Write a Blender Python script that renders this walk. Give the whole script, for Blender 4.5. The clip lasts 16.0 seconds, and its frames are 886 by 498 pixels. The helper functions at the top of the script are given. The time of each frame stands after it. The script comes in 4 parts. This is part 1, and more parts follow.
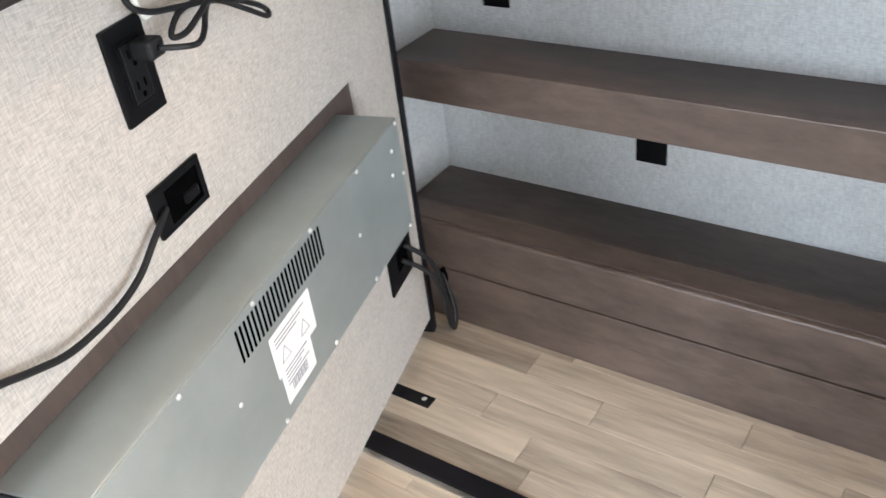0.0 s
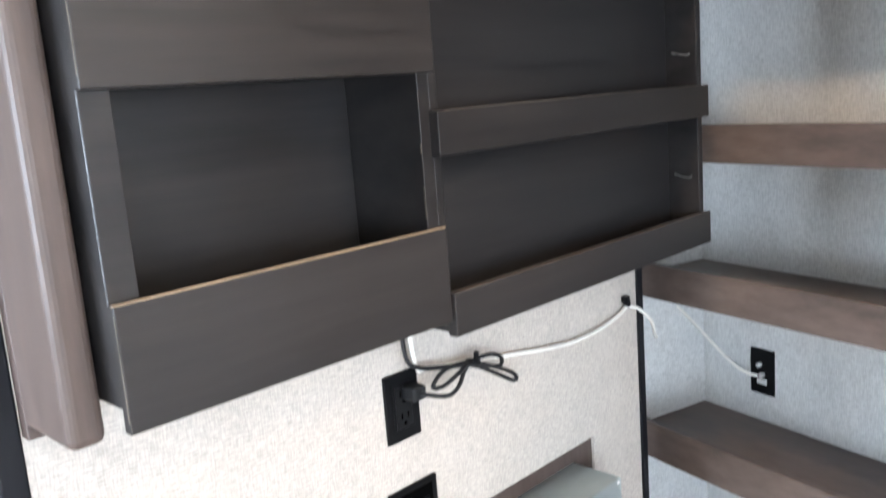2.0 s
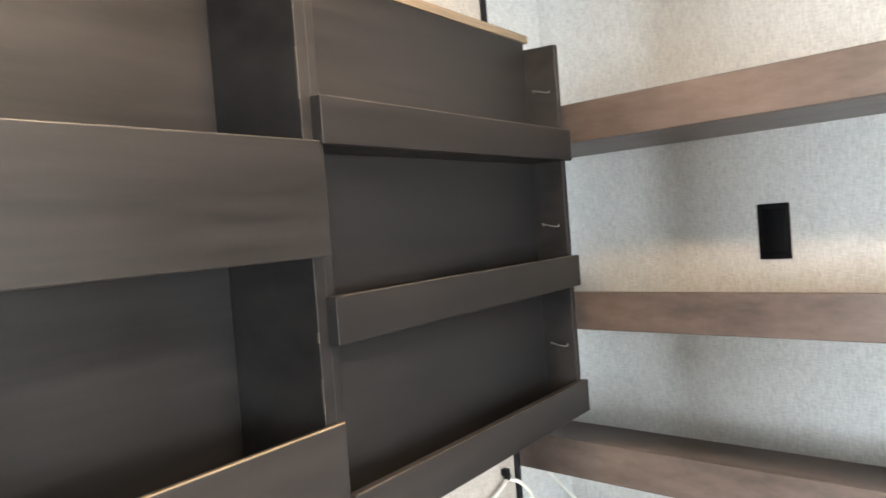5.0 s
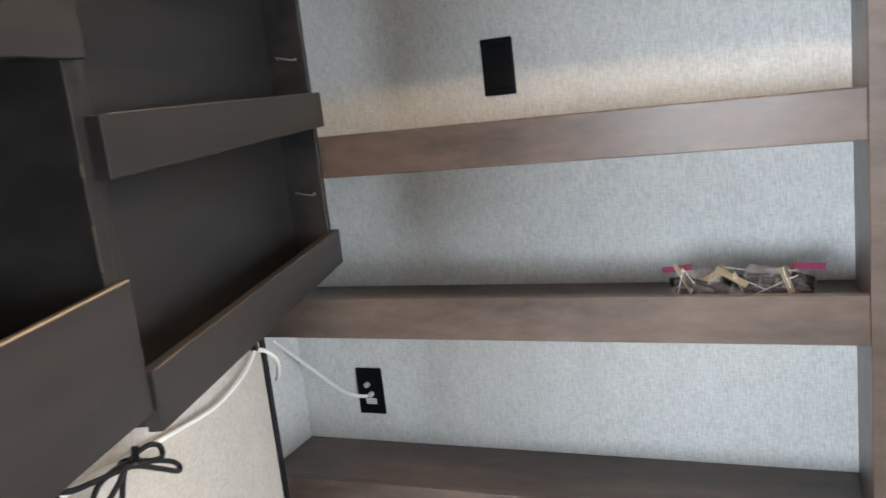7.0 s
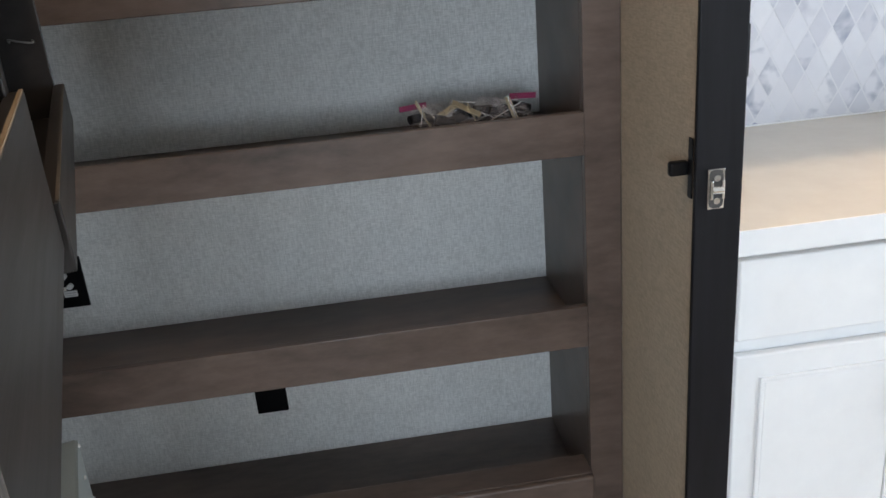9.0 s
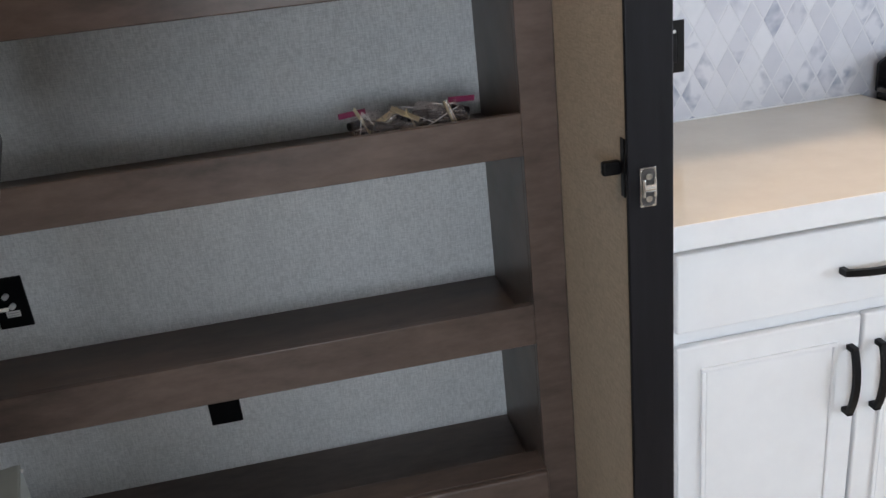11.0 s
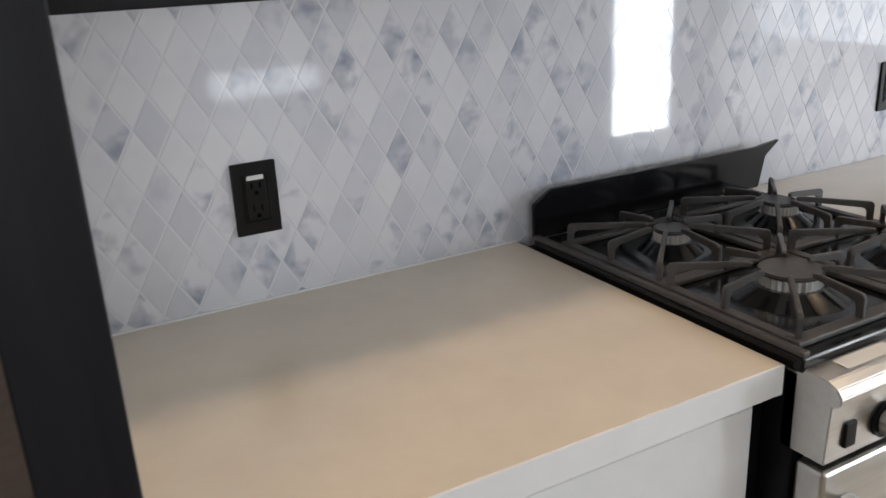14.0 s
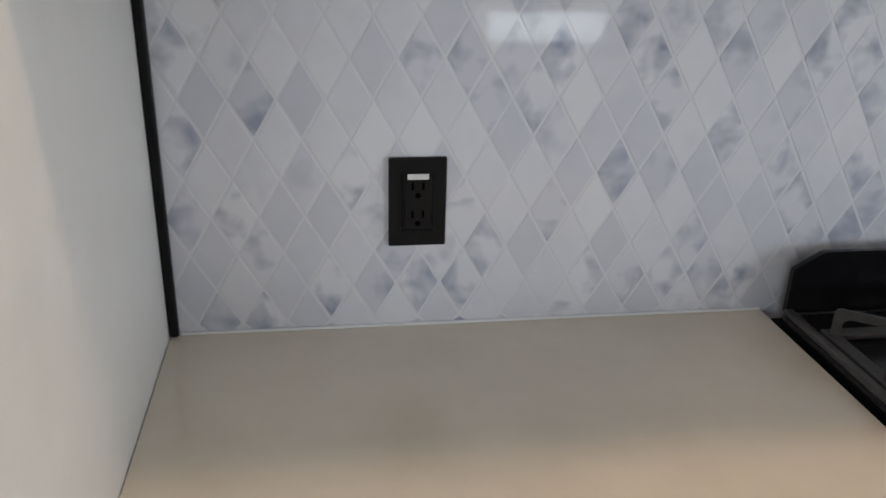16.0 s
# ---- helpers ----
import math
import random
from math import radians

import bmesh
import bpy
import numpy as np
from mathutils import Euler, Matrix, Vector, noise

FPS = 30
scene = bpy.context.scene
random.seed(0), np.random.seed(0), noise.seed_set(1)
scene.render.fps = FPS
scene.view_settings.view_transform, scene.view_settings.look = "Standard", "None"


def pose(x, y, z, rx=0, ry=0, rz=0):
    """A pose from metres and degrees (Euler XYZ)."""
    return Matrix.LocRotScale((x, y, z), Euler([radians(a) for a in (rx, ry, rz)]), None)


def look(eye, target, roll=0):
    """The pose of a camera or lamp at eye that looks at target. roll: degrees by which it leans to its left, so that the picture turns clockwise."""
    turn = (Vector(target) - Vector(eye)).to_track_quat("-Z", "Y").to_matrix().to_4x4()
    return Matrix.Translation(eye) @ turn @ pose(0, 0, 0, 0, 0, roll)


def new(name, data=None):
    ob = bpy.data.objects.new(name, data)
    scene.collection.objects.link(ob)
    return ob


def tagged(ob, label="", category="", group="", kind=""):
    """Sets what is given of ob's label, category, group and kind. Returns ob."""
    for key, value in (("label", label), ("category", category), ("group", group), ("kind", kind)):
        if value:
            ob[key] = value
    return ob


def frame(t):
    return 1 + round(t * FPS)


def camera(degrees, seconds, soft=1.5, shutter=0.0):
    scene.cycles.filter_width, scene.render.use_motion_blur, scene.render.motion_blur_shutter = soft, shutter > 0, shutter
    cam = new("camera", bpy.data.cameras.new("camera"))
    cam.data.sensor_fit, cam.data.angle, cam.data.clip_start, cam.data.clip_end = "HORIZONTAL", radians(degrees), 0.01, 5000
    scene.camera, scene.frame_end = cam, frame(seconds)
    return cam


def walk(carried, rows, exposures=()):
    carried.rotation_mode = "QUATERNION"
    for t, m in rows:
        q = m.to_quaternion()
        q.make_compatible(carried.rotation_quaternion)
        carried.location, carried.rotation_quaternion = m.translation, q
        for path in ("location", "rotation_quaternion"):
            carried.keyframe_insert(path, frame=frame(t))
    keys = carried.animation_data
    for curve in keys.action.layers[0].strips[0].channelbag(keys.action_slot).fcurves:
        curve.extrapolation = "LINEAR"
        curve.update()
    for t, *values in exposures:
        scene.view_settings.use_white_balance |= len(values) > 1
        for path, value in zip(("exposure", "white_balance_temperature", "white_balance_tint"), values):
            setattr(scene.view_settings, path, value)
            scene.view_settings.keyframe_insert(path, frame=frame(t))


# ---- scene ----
cam = camera(55.7, 16.0, shutter=0.4)
PATH = [
    (0, (1.325, 0.868, 1.283), (0.315, 2.177, 0.159), -7.5),
    (0.3, (1.388, 0.898, 1.284), (0.243, 2.111, 0.18), -7.5),
    (0.5, (1.419, 0.874, 1.287), (0.211, 2.039, 0.2), -6.8),
    (0.8, (1.527, 0.874, 1.314), (0.169, 1.889, 0.254), -7.5),
    (1, (1.559, 0.838, 1.334), (0.108, 1.816, 0.366), -7.3),
    (1.5, (1.62, 0.829, 1.398), (-0.019, 1.804, 0.797), -6.8),
    (2, (1.638, 0.837, 1.431), (-0.062, 1.827, 1.068), -4.4),
    (2.2, (1.645, 0.843, 1.46), (-0.066, 1.829, 1.139), -2.8),
    (2.5, (1.642, 0.838, 1.456), (-0.079, 1.84, 1.269), -2.8),
    (3.1, (1.649, 0.837, 1.493), (-0.074, 1.849, 1.413), -1.8),
    (5.5, (1.446, 0.783, 1.475), (0.179, 2.328, 1.379), -5.2),
    (6, (1.359, 0.706, 1.463), (0.358, 2.427, 1.28), -5.1),
    (6.5, (1.322, 0.719, 1.434), (0.468, 2.493, 1.082), -4.6),
    (7, (1.276, 0.811, 1.405), (0.499, 2.612, 1.016), -6.6),
    (7.5, (1.219, 0.866, 1.387), (0.686, 2.728, 0.889), -6.4),
    (8, (1.104, 0.835, 1.382), (0.86, 2.746, 0.847), -6.4),
    (8.5, (0.982, 0.757, 1.356), (1.071, 2.644, 0.7), -5.2),
    (8.7, (0.955, 0.727, 1.349), (1.114, 2.592, 0.642), -4.5),
    (11, (0.991, 0.715, 1.364), (1.27, 2.555, 0.632), -6.3),
    (11.5, (1.082, 0.776, 1.364), (1.354, 2.621, 0.641), -6.8),
    (12, (1.159, 0.836, 1.37), (1.419, 2.684, 0.65), -5.4),
    (12.5, (1.272, 0.886, 1.383), (1.536, 2.745, 0.694), -6.5),
    (13, (1.356, 0.974, 1.41), (1.921, 2.79, 0.79), -5.5),
    (13.5, (1.399, 1.108, 1.392), (2.208, 2.823, 0.757), -4.0),
    (14, (1.464, 1.23, 1.384), (2.356, 2.896, 0.729), -2.9),
    (14.5, (1.558, 1.309, 1.351), (2.309, 3.044, 0.7), -1.9),
    (15, (1.661, 1.417, 1.393), (2.07, 3.235, 0.667), 0.0),
    (15.5, (1.703, 1.475, 1.381), (2.018, 3.293, 0.609), 0.3),
    (16, (1.69, 1.507, 1.395), (1.971, 3.328, 0.617), 1.6),
]
EXPOSURES = [(0, 0.48, 6300, 13), (1.0, 0.25, 6250, 13), (1.5, 0.28, 6000, 13), (2.0, 0.9, 6000, 12), (2.5, 1.4, 6150, 12), (3.2, 1.5, 6650, 11), (5.5, 1.1, 6600, 10), (6.5, 0.9, 6450, 11), (7.0, 0.6, 6450, 12),
             (8.0, 0.1, 6400, 12), (8.5, -0.4, 6250, 11), (11.0, -0.85, 6350, 14), (12.5, -0.85, 6400, 15), (13.0, -1.1, 6550, 15), (14.0, -1.4, 6800, 14), (16.0, -1.5, 6700, 13)]
walk(cam, [(t, look(eye, target, roll)) for t, eye, target, roll in PATH],
     EXPOSURES)

# ---- light ----
world = bpy.data.worlds.new("sky")
scene.world = world
world.use_nodes = True
wn = world.node_tree
sky = wn.nodes.new("ShaderNodeTexSky")
sky.sky_type, sky.sun_disc = "NISHITA", False
sky.sun_elevation, sky.sun_rotation = radians(48), radians(200)
wn.links.new(sky.outputs[0], wn.nodes["Background"].inputs[0])
wn.nodes["Background"].inputs[1].default_value = 0.1

SUN = bpy.data.lights.new("sun", "SUN")
SUN.energy, SUN.angle, SUN.color = 3.0, radians(0.6), (1.0, 0.95, 0.88)
new("sun", SUN).matrix_world = look((0, 0, 10), (1.0, 6.0, 1.0))


def area(name, m, sx, sy, watts, colour):
    lamp = bpy.data.lights.new(name, "AREA")
    lamp.shape, lamp.size, lamp.size_y, lamp.energy, lamp.color = "RECTANGLE", sx, sy, watts, colour
    ob = new(name, lamp)
    ob.matrix_world = m
    return ob


# rooms: x along the outer wall, y towards it; the outer wall's inner face stands at BACK
BACK, FACE, CEIL = 2.482, 2.15, 2.16
WEST, EAST, SOUTH = -1.9, 6.4, -1.0
# First window is unseen, added to light the pantry; the others follow reflections.
WINDOWS = [(0.2, 1.3, 0.95, 1.65), (2.55, 3.25, 0.66, 1.45), (5.40, 6.02, 0.03, 1.95)]
DAY = (0.80, 0.91, 1.0)
WINDOW_WATTS, EAST_WATTS, LAMP_WATTS = 128.0, 105.0, 5.0
SHADE_LOW = 0.84
for wx0, wx1, wz0, wz1 in WINDOWS:
    wz1 = SHADE_LOW if wz0 == 0.66 else wz1
    area("daylight_area", pose((wx0 + wx1) / 2, SOUTH - 0.02, (wz0 + wz1) / 2, 90, 0, 0),
         wx1 - wx0, wz1 - wz0, WINDOW_WATTS * (0.75 if wx0 < 1 else 0.35 if wx0 < 4 else 1.6) * (wx1 - wx0) * (wz1 - wz0), DAY)
# Unseen east opening, added so that fill light comes from that side.
EAST_FILL = (-0.6, 1.5, 0.75, 1.85)
area("daylight_area", pose(EAST + 0.02, 0.45, 1.3, 90, 0, 90), 2.1, 1.1, EAST_WATTS, DAY)
SPOTS = [(1.0, 1.42), (3.25, 0.66), (2.0, 1.93), (3.3, 1.93), (-0.7, 0.6)]
for lx, ly in SPOTS:
    area("ceiling_lamp_light", pose(lx, ly, CEIL - 0.022, 0, 0, 0), 0.13, 0.13, LAMP_WATTS * (1.7 if ly == 1.93 else 1.5 if ly > 1.0 else 1.0), (1.0, 0.74, 0.48))


# ---- materials ----
def material(name, colour, rough=0.5, metal=0.0, coat=0.0, ior=1.5):
    m = bpy.data.materials.new(name)
    m.use_nodes = True
    b = m.node_tree.nodes["Principled BSDF"]
    b.inputs["Base Color"].default_value = (*colour, 1)
    b.inputs["Roughness"].default_value = rough
    b.inputs["Metallic"].default_value = metal
    b.inputs["Coat Weight"].default_value = coat
    b.inputs["IOR"].default_value = ior
    return m


def node(m, kind, **values):
    n = m.node_tree.nodes.new(kind)
    for k, v in values.items():
        n.inputs[k.replace("_", " ")].default_value = v
    return n


def link(m, a, b):
    m.node_tree.links.new(a, b)


def grain(m, dark, light, stretch, scale=6.0, bump=0.15, per_piece=0.0, rough=(0.35, 0.55), detail=6.0, mottled=0.35):
    """Two scales of variation: stretched grain and broad mottling, with relief."""
    t = m.node_tree
    bsdf = t.nodes["Principled BSDF"]
    co = t.nodes.new("ShaderNodeTexCoord")
    mp = node(m, "ShaderNodeMapping")
    mp.inputs["Scale"].default_value = stretch
    link(m, co.outputs["Object"], mp.inputs["Vector"])
    vec = mp.outputs["Vector"]
    if per_piece:
        info = t.nodes.new("ShaderNodeObjectInfo")
        island = t.nodes.new("ShaderNodeNewGeometry")
        both = t.nodes.new("ShaderNodeMath")
        both.operation = "ADD"
        link(m, info.outputs["Random"], both.inputs[0])
        link(m, island.outputs["Random Per Island"], both.inputs[1])
        piece = t.nodes.new("ShaderNodeMath")
        piece.operation = "FRACT"
        link(m, both.outputs[0], piece.inputs[0])
        mul = t.nodes.new("ShaderNodeVectorMath")
        mul.operation = "ADD"
        sc = t.nodes.new("ShaderNodeMath")
        sc.operation = "MULTIPLY"
        sc.inputs[1].default_value = 37.0
        link(m, piece.outputs[0], sc.inputs[0])
        cb = t.nodes.new("ShaderNodeCombineXYZ")
        for k in range(3):
            link(m, sc.outputs[0], cb.inputs[k])
        link(m, vec, mul.inputs[0])
        link(m, cb.outputs[0], mul.inputs[1])
        vec = mul.outputs[0]
    fine = node(m, "ShaderNodeTexNoise", Scale=scale, Detail=detail, Roughness=0.65)
    broad = node(m, "ShaderNodeTexNoise", Scale=scale * 0.17, Detail=3.0)
    link(m, vec, fine.inputs["Vector"])
    link(m, vec, broad.inputs["Vector"])
    mix = t.nodes.new("ShaderNodeMath")
    mix.operation = "MULTIPLY_ADD"
    mix.inputs[1].default_value = mottled
    link(m, broad.outputs["Fac"], mix.inputs[0])
    half = t.nodes.new("ShaderNodeMath")
    half.operation = "MULTIPLY"
    half.inputs[1].default_value = 1 - mottled
    link(m, fine.outputs["Fac"], half.inputs[0])
    link(m, half.outputs[0], mix.inputs[2])
    value = mix.outputs[0]
    if per_piece:
        sh = t.nodes.new("ShaderNodeMath")
        sh.operation = "MULTIPLY_ADD"
        sh.inputs[1].default_value = per_piece
        link(m, piece.outputs[0], sh.inputs[0])
        link(m, value, sh.inputs[2])
        off = t.nodes.new("ShaderNodeMath")
        off.operation = "SUBTRACT"
        off.inputs[1].default_value = per_piece / 2
        link(m, sh.outputs[0], off.inputs[0])
        value = off.outputs[0]
    ramp = t.nodes.new("ShaderNodeValToRGB")
    ramp.color_ramp.elements[0].position, ramp.color_ramp.elements[0].color = 0.3, (*dark, 1)
    ramp.color_ramp.elements[1].position, ramp.color_ramp.elements[1].color = 0.7, (*light, 1)
    link(m, value, ramp.inputs[0])
    link(m, ramp.outputs[0], bsdf.inputs["Base Color"])
    rr = t.nodes.new("ShaderNodeMapRange")
    rr.inputs["To Min"].default_value, rr.inputs["To Max"].default_value = rough
    link(m, fine.outputs["Fac"], rr.inputs["Value"])
    link(m, rr.outputs[0], bsdf.inputs["Roughness"])
    if bump:
        bp = node(m, "ShaderNodeBump", Strength=bump, Distance=0.002)
        link(m, fine.outputs["Fac"], bp.inputs["Height"])
        link(m, bp.outputs[0], bsdf.inputs["Normal"])
    return m


def linen(name, base, contrast=0.06):
    """Woven wall vinyl: crossing short threads, warp stronger than weft."""
    m = material(name, base, 0.62)
    t = m.node_tree
    bsdf = t.nodes["Principled BSDF"]
    co = t.nodes.new("ShaderNodeTexCoord")
    outs = []
    for stretch in ((430, 430, 62), (62, 62, 430)):
        mp = node(m, "ShaderNodeMapping")
        mp.inputs["Scale"].default_value = stretch
        link(m, co.outputs["Object"], mp.inputs["Vector"])
        n = node(m, "ShaderNodeTexNoise", Scale=1.0, Detail=2.0)
        link(m, mp.outputs[0], n.inputs["Vector"])
        outs.append(n.outputs["Fac"])
    broad = node(m, "ShaderNodeTexNoise", Scale=16.0, Detail=6.0, Roughness=0.7)
    link(m, co.outputs["Object"], broad.inputs["Vector"])
    a = t.nodes.new("ShaderNodeMath")
    a.operation = "MULTIPLY_ADD"
    a.inputs[1].default_value = 1.05
    link(m, outs[0], a.inputs[0])
    link(m, outs[1], a.inputs[2])
    b2 = t.nodes.new("ShaderNodeMath")
    b2.operation = "MULTIPLY_ADD"
    b2.inputs[1].default_value = 0.5
    link(m, broad.outputs["Fac"], b2.inputs[0])
    link(m, a.outputs[0], b2.inputs[2])
    ramp = t.nodes.new("ShaderNodeValToRGB")
    e = ramp.color_ramp.elements
    e[0].position, e[1].position = 0.40, 0.60
    e[0].color = (*[c * (1 - 2.6 * contrast) for c in base], 1)
    e[1].color = (*[min(0.86, c * (1 + contrast)) for c in base], 1)
    sc = t.nodes.new("ShaderNodeMath")
    sc.operation = "MULTIPLY"
    sc.inputs[1].default_value = 1 / 2.55
    link(m, b2.outputs[0], sc.inputs[0])
    link(m, sc.outputs[0], ramp.inputs[0])
    link(m, ramp.outputs[0], bsdf.inputs["Base Color"])
    bp = node(m, "ShaderNodeBump", Strength=0.22, Distance=0.0006)
    link(m, a.outputs[0], bp.inputs["Height"])
    link(m, bp.outputs[0], bsdf.inputs["Normal"])
    return m


LINEN_GREY = linen("grey_linen_vinyl", (0.67, 0.675, 0.665), 0.085)
LINEN_BEIGE = linen("beige_linen_vinyl", (0.51, 0.465, 0.415), 0.10)
LINEN_TAN = linen("tan_linen_vinyl", (0.48, 0.41, 0.32), 0.08)
SHELF = grain(material("brown_shelf_laminate", (0.1, 0.07, 0.06)), (0.044, 0.033, 0.029), (0.158, 0.116, 0.098),
              (2.0, 5, 6), 7.0, 0.08, rough=(0.26, 0.48), mottled=0.55)
STILE = grain(material("brown_trim_laminate", (0.13, 0.1, 0.09)), (0.055, 0.040, 0.034), (0.104, 0.076, 0.065),
              (6, 6, 0.8), 9.0, 0.08, rough=(0.34, 0.48))
ESPRESSO = grain(material("espresso_stained_plywood", (0.03, 0.026, 0.024)), (0.0032, 0.0032, 0.0038), (0.030, 0.0262, 0.0248),
                 (0.6, 5, 9), 4.0, 0.22, rough=(0.26, 0.50), mottled=0.62)
RAWEDGE = grain(material("pale_ply_edge", (0.4, 0.28, 0.17)), (0.10, 0.075, 0.05), (0.30, 0.22, 0.14), (2, 20, 40), 5.0, 0.1)
EDGE_WEAR_GLINT = grain(material("worn_glint_ply_edge", (0.2, 0.15, 0.1)), (0.009, 0.008, 0.007), (0.12, 0.098, 0.078), (9, 60, 9), 6.0, 0.1)
BLACK = grain(material("black_plastic", (0.012, 0.012, 0.013)), (0.003, 0.003, 0.0035), (0.007, 0.007, 0.008), (1, 1, 1), 60.0, 0.03, rough=(0.25, 0.4))
BLACKTRIM = grain(material("black_trim_paint", (0.02, 0.02, 0.023)), (0.005, 0.005, 0.0065), (0.011, 0.011, 0.014), (8, 8, 0.6), 8.0, 0.05, rough=(0.35, 0.5))
RUBBER = material("black_cable_jacket", (0.014, 0.014, 0.015), 0.5)
WHITECORD = material("white_cable_jacket", (0.80, 0.78, 0.72), 0.4)
STEEL = grain(material("galvanised_sheet", (0.5, 0.5, 0.47), metal=0.72), (0.38, 0.43, 0.43), (0.48, 0.53, 0.53), (1, 1, 1), 9.0, 0.02, rough=(0.40, 0.52))
NAVY = material("black_painted_sheet", (0.02, 0.022, 0.03), 0.4)
WIRE = material("dull_grey_wire", (0.13, 0.13, 0.13), 0.4, 0.4)
CHARCOAL = material("charcoal_plastic", (0.0085, 0.0085, 0.0092), 0.28)
CHROME = material("chrome", (0.8, 0.8, 0.8), 0.12, 1.0)
for dull, level in ((CHARCOAL, 0.2), (BLACK, 0.16), (BLACKTRIM, 0.18), (RUBBER, 0.3), (ESPRESSO, 0.28), (STILE, 0.3), (SHELF, 0.42)):
    dull.node_tree.nodes["Principled BSDF"].inputs["Specular IOR Level"].default_value = level
# Near-black without sheen, painting the shade inside slots, holes and recesses.
SLOT = material("slot_shade", (0.002, 0.002, 0.002), 0.9)
SLOT.node_tree.nodes["Principled BSDF"].inputs["Specular IOR Level"].default_value = 0.0
ZINC = material("zinc_screw", (0.72, 0.72, 0.71), 0.35, 0.35)
PAPER = material("white_label_paper", (0.66, 0.66, 0.65), 0.6)
INK = material("grey_print", (0.3, 0.3, 0.31), 0.7)
FLOORWOOD = grain(material("washed_oak_plank", (0.45, 0.37, 0.28)), (0.165, 0.132, 0.105), (0.73, 0.63, 0.505),
                  (0.75, 9, 9), 4.0, 0.08, per_piece=0.16, rough=(0.38, 0.52), mottled=0.45)
JOINT = material("dark_joint", (0.10, 0.08, 0.06), 0.8)
WHITE = grain(material("white_cabinet_paint", (0.78, 0.79, 0.80)), (0.74, 0.75, 0.765), (0.80, 0.81, 0.82), (1, 1, 1), 18.0, 0.03, rough=(0.34, 0.44))
WALLWHITE = grain(material("pale_wall_panel", (0.66, 0.65, 0.63)), (0.62, 0.61, 0.59), (0.69, 0.68, 0.66), (1, 1, 1), 14.0, 0.03, rough=(0.35, 0.5))
QUARTZ = grain(material("cream_solid_surface", (0.72, 0.66, 0.58)), (0.66, 0.59, 0.495), (0.74, 0.68, 0.58), (1, 1, 1), 10.0, 0.0, rough=(0.13, 0.2))
CEILING = grain(material("white_ceiling_panel", (0.72, 0.7, 0.67)), (0.69, 0.67, 0.64), (0.74, 0.72, 0.69), (1, 1, 1), 12.0, 0.02, rough=(0.5, 0.6))
GROUT = material("pale_joint", (0.645, 0.655, 0.695), 0.05)
ENAMEL = material("black_enamel", (0.006, 0.006, 0.007), 0.14)
ENAMEL.node_tree.nodes["Principled BSDF"].inputs["Specular IOR Level"].default_value = 0.26
IRON = grain(material("cast_iron_grate", (0.045, 0.042, 0.042)), (0.03, 0.028, 0.028), (0.07, 0.066, 0.064), (1, 1, 1), 90.0, 0.3, rough=(0.4, 0.55))
STAINLESS = grain(material("brushed_stainless", (0.6, 0.59, 0.57), metal=1.0), (0.52, 0.51, 0.49), (0.66, 0.65, 0.63), (1, 60, 60), 6.0, 0.02, rough=(0.24, 0.36))
ALU = material("cast_aluminium_burner", (0.82, 0.81, 0.79), 0.38, 1.0)
GLASS = material("window_glass", (1, 1, 1), 0.0)
GLASS.node_tree.nodes["Principled BSDF"].inputs["Transmission Weight"].default_value = 1.0
LAMP = material("lamp_lens", (0.9, 0.85, 0.75), 0.5)
LAMP.node_tree.nodes["Principled BSDF"].inputs["Emission Color"].default_value = (1, 0.78, 0.5, 1)
LAMP.node_tree.nodes["Principled BSDF"].inputs["Emission Strength"].default_value = 6.0
BAG = material("clear_plastic_bag", (0.62, 0.56, 0.57), 0.12)
BAG.node_tree.nodes["Principled BSDF"].inputs["Alpha"].default_value = 0.10
BAG.node_tree.nodes["Principled BSDF"].inputs["IOR"].default_value = 1.6
MAGENTA = material("magenta_bag_zip", (0.20, 0.03, 0.08), 0.35)
BRASS = material("brass_fittings", (0.86, 0.76, 0.56), 0.3, 0.85)


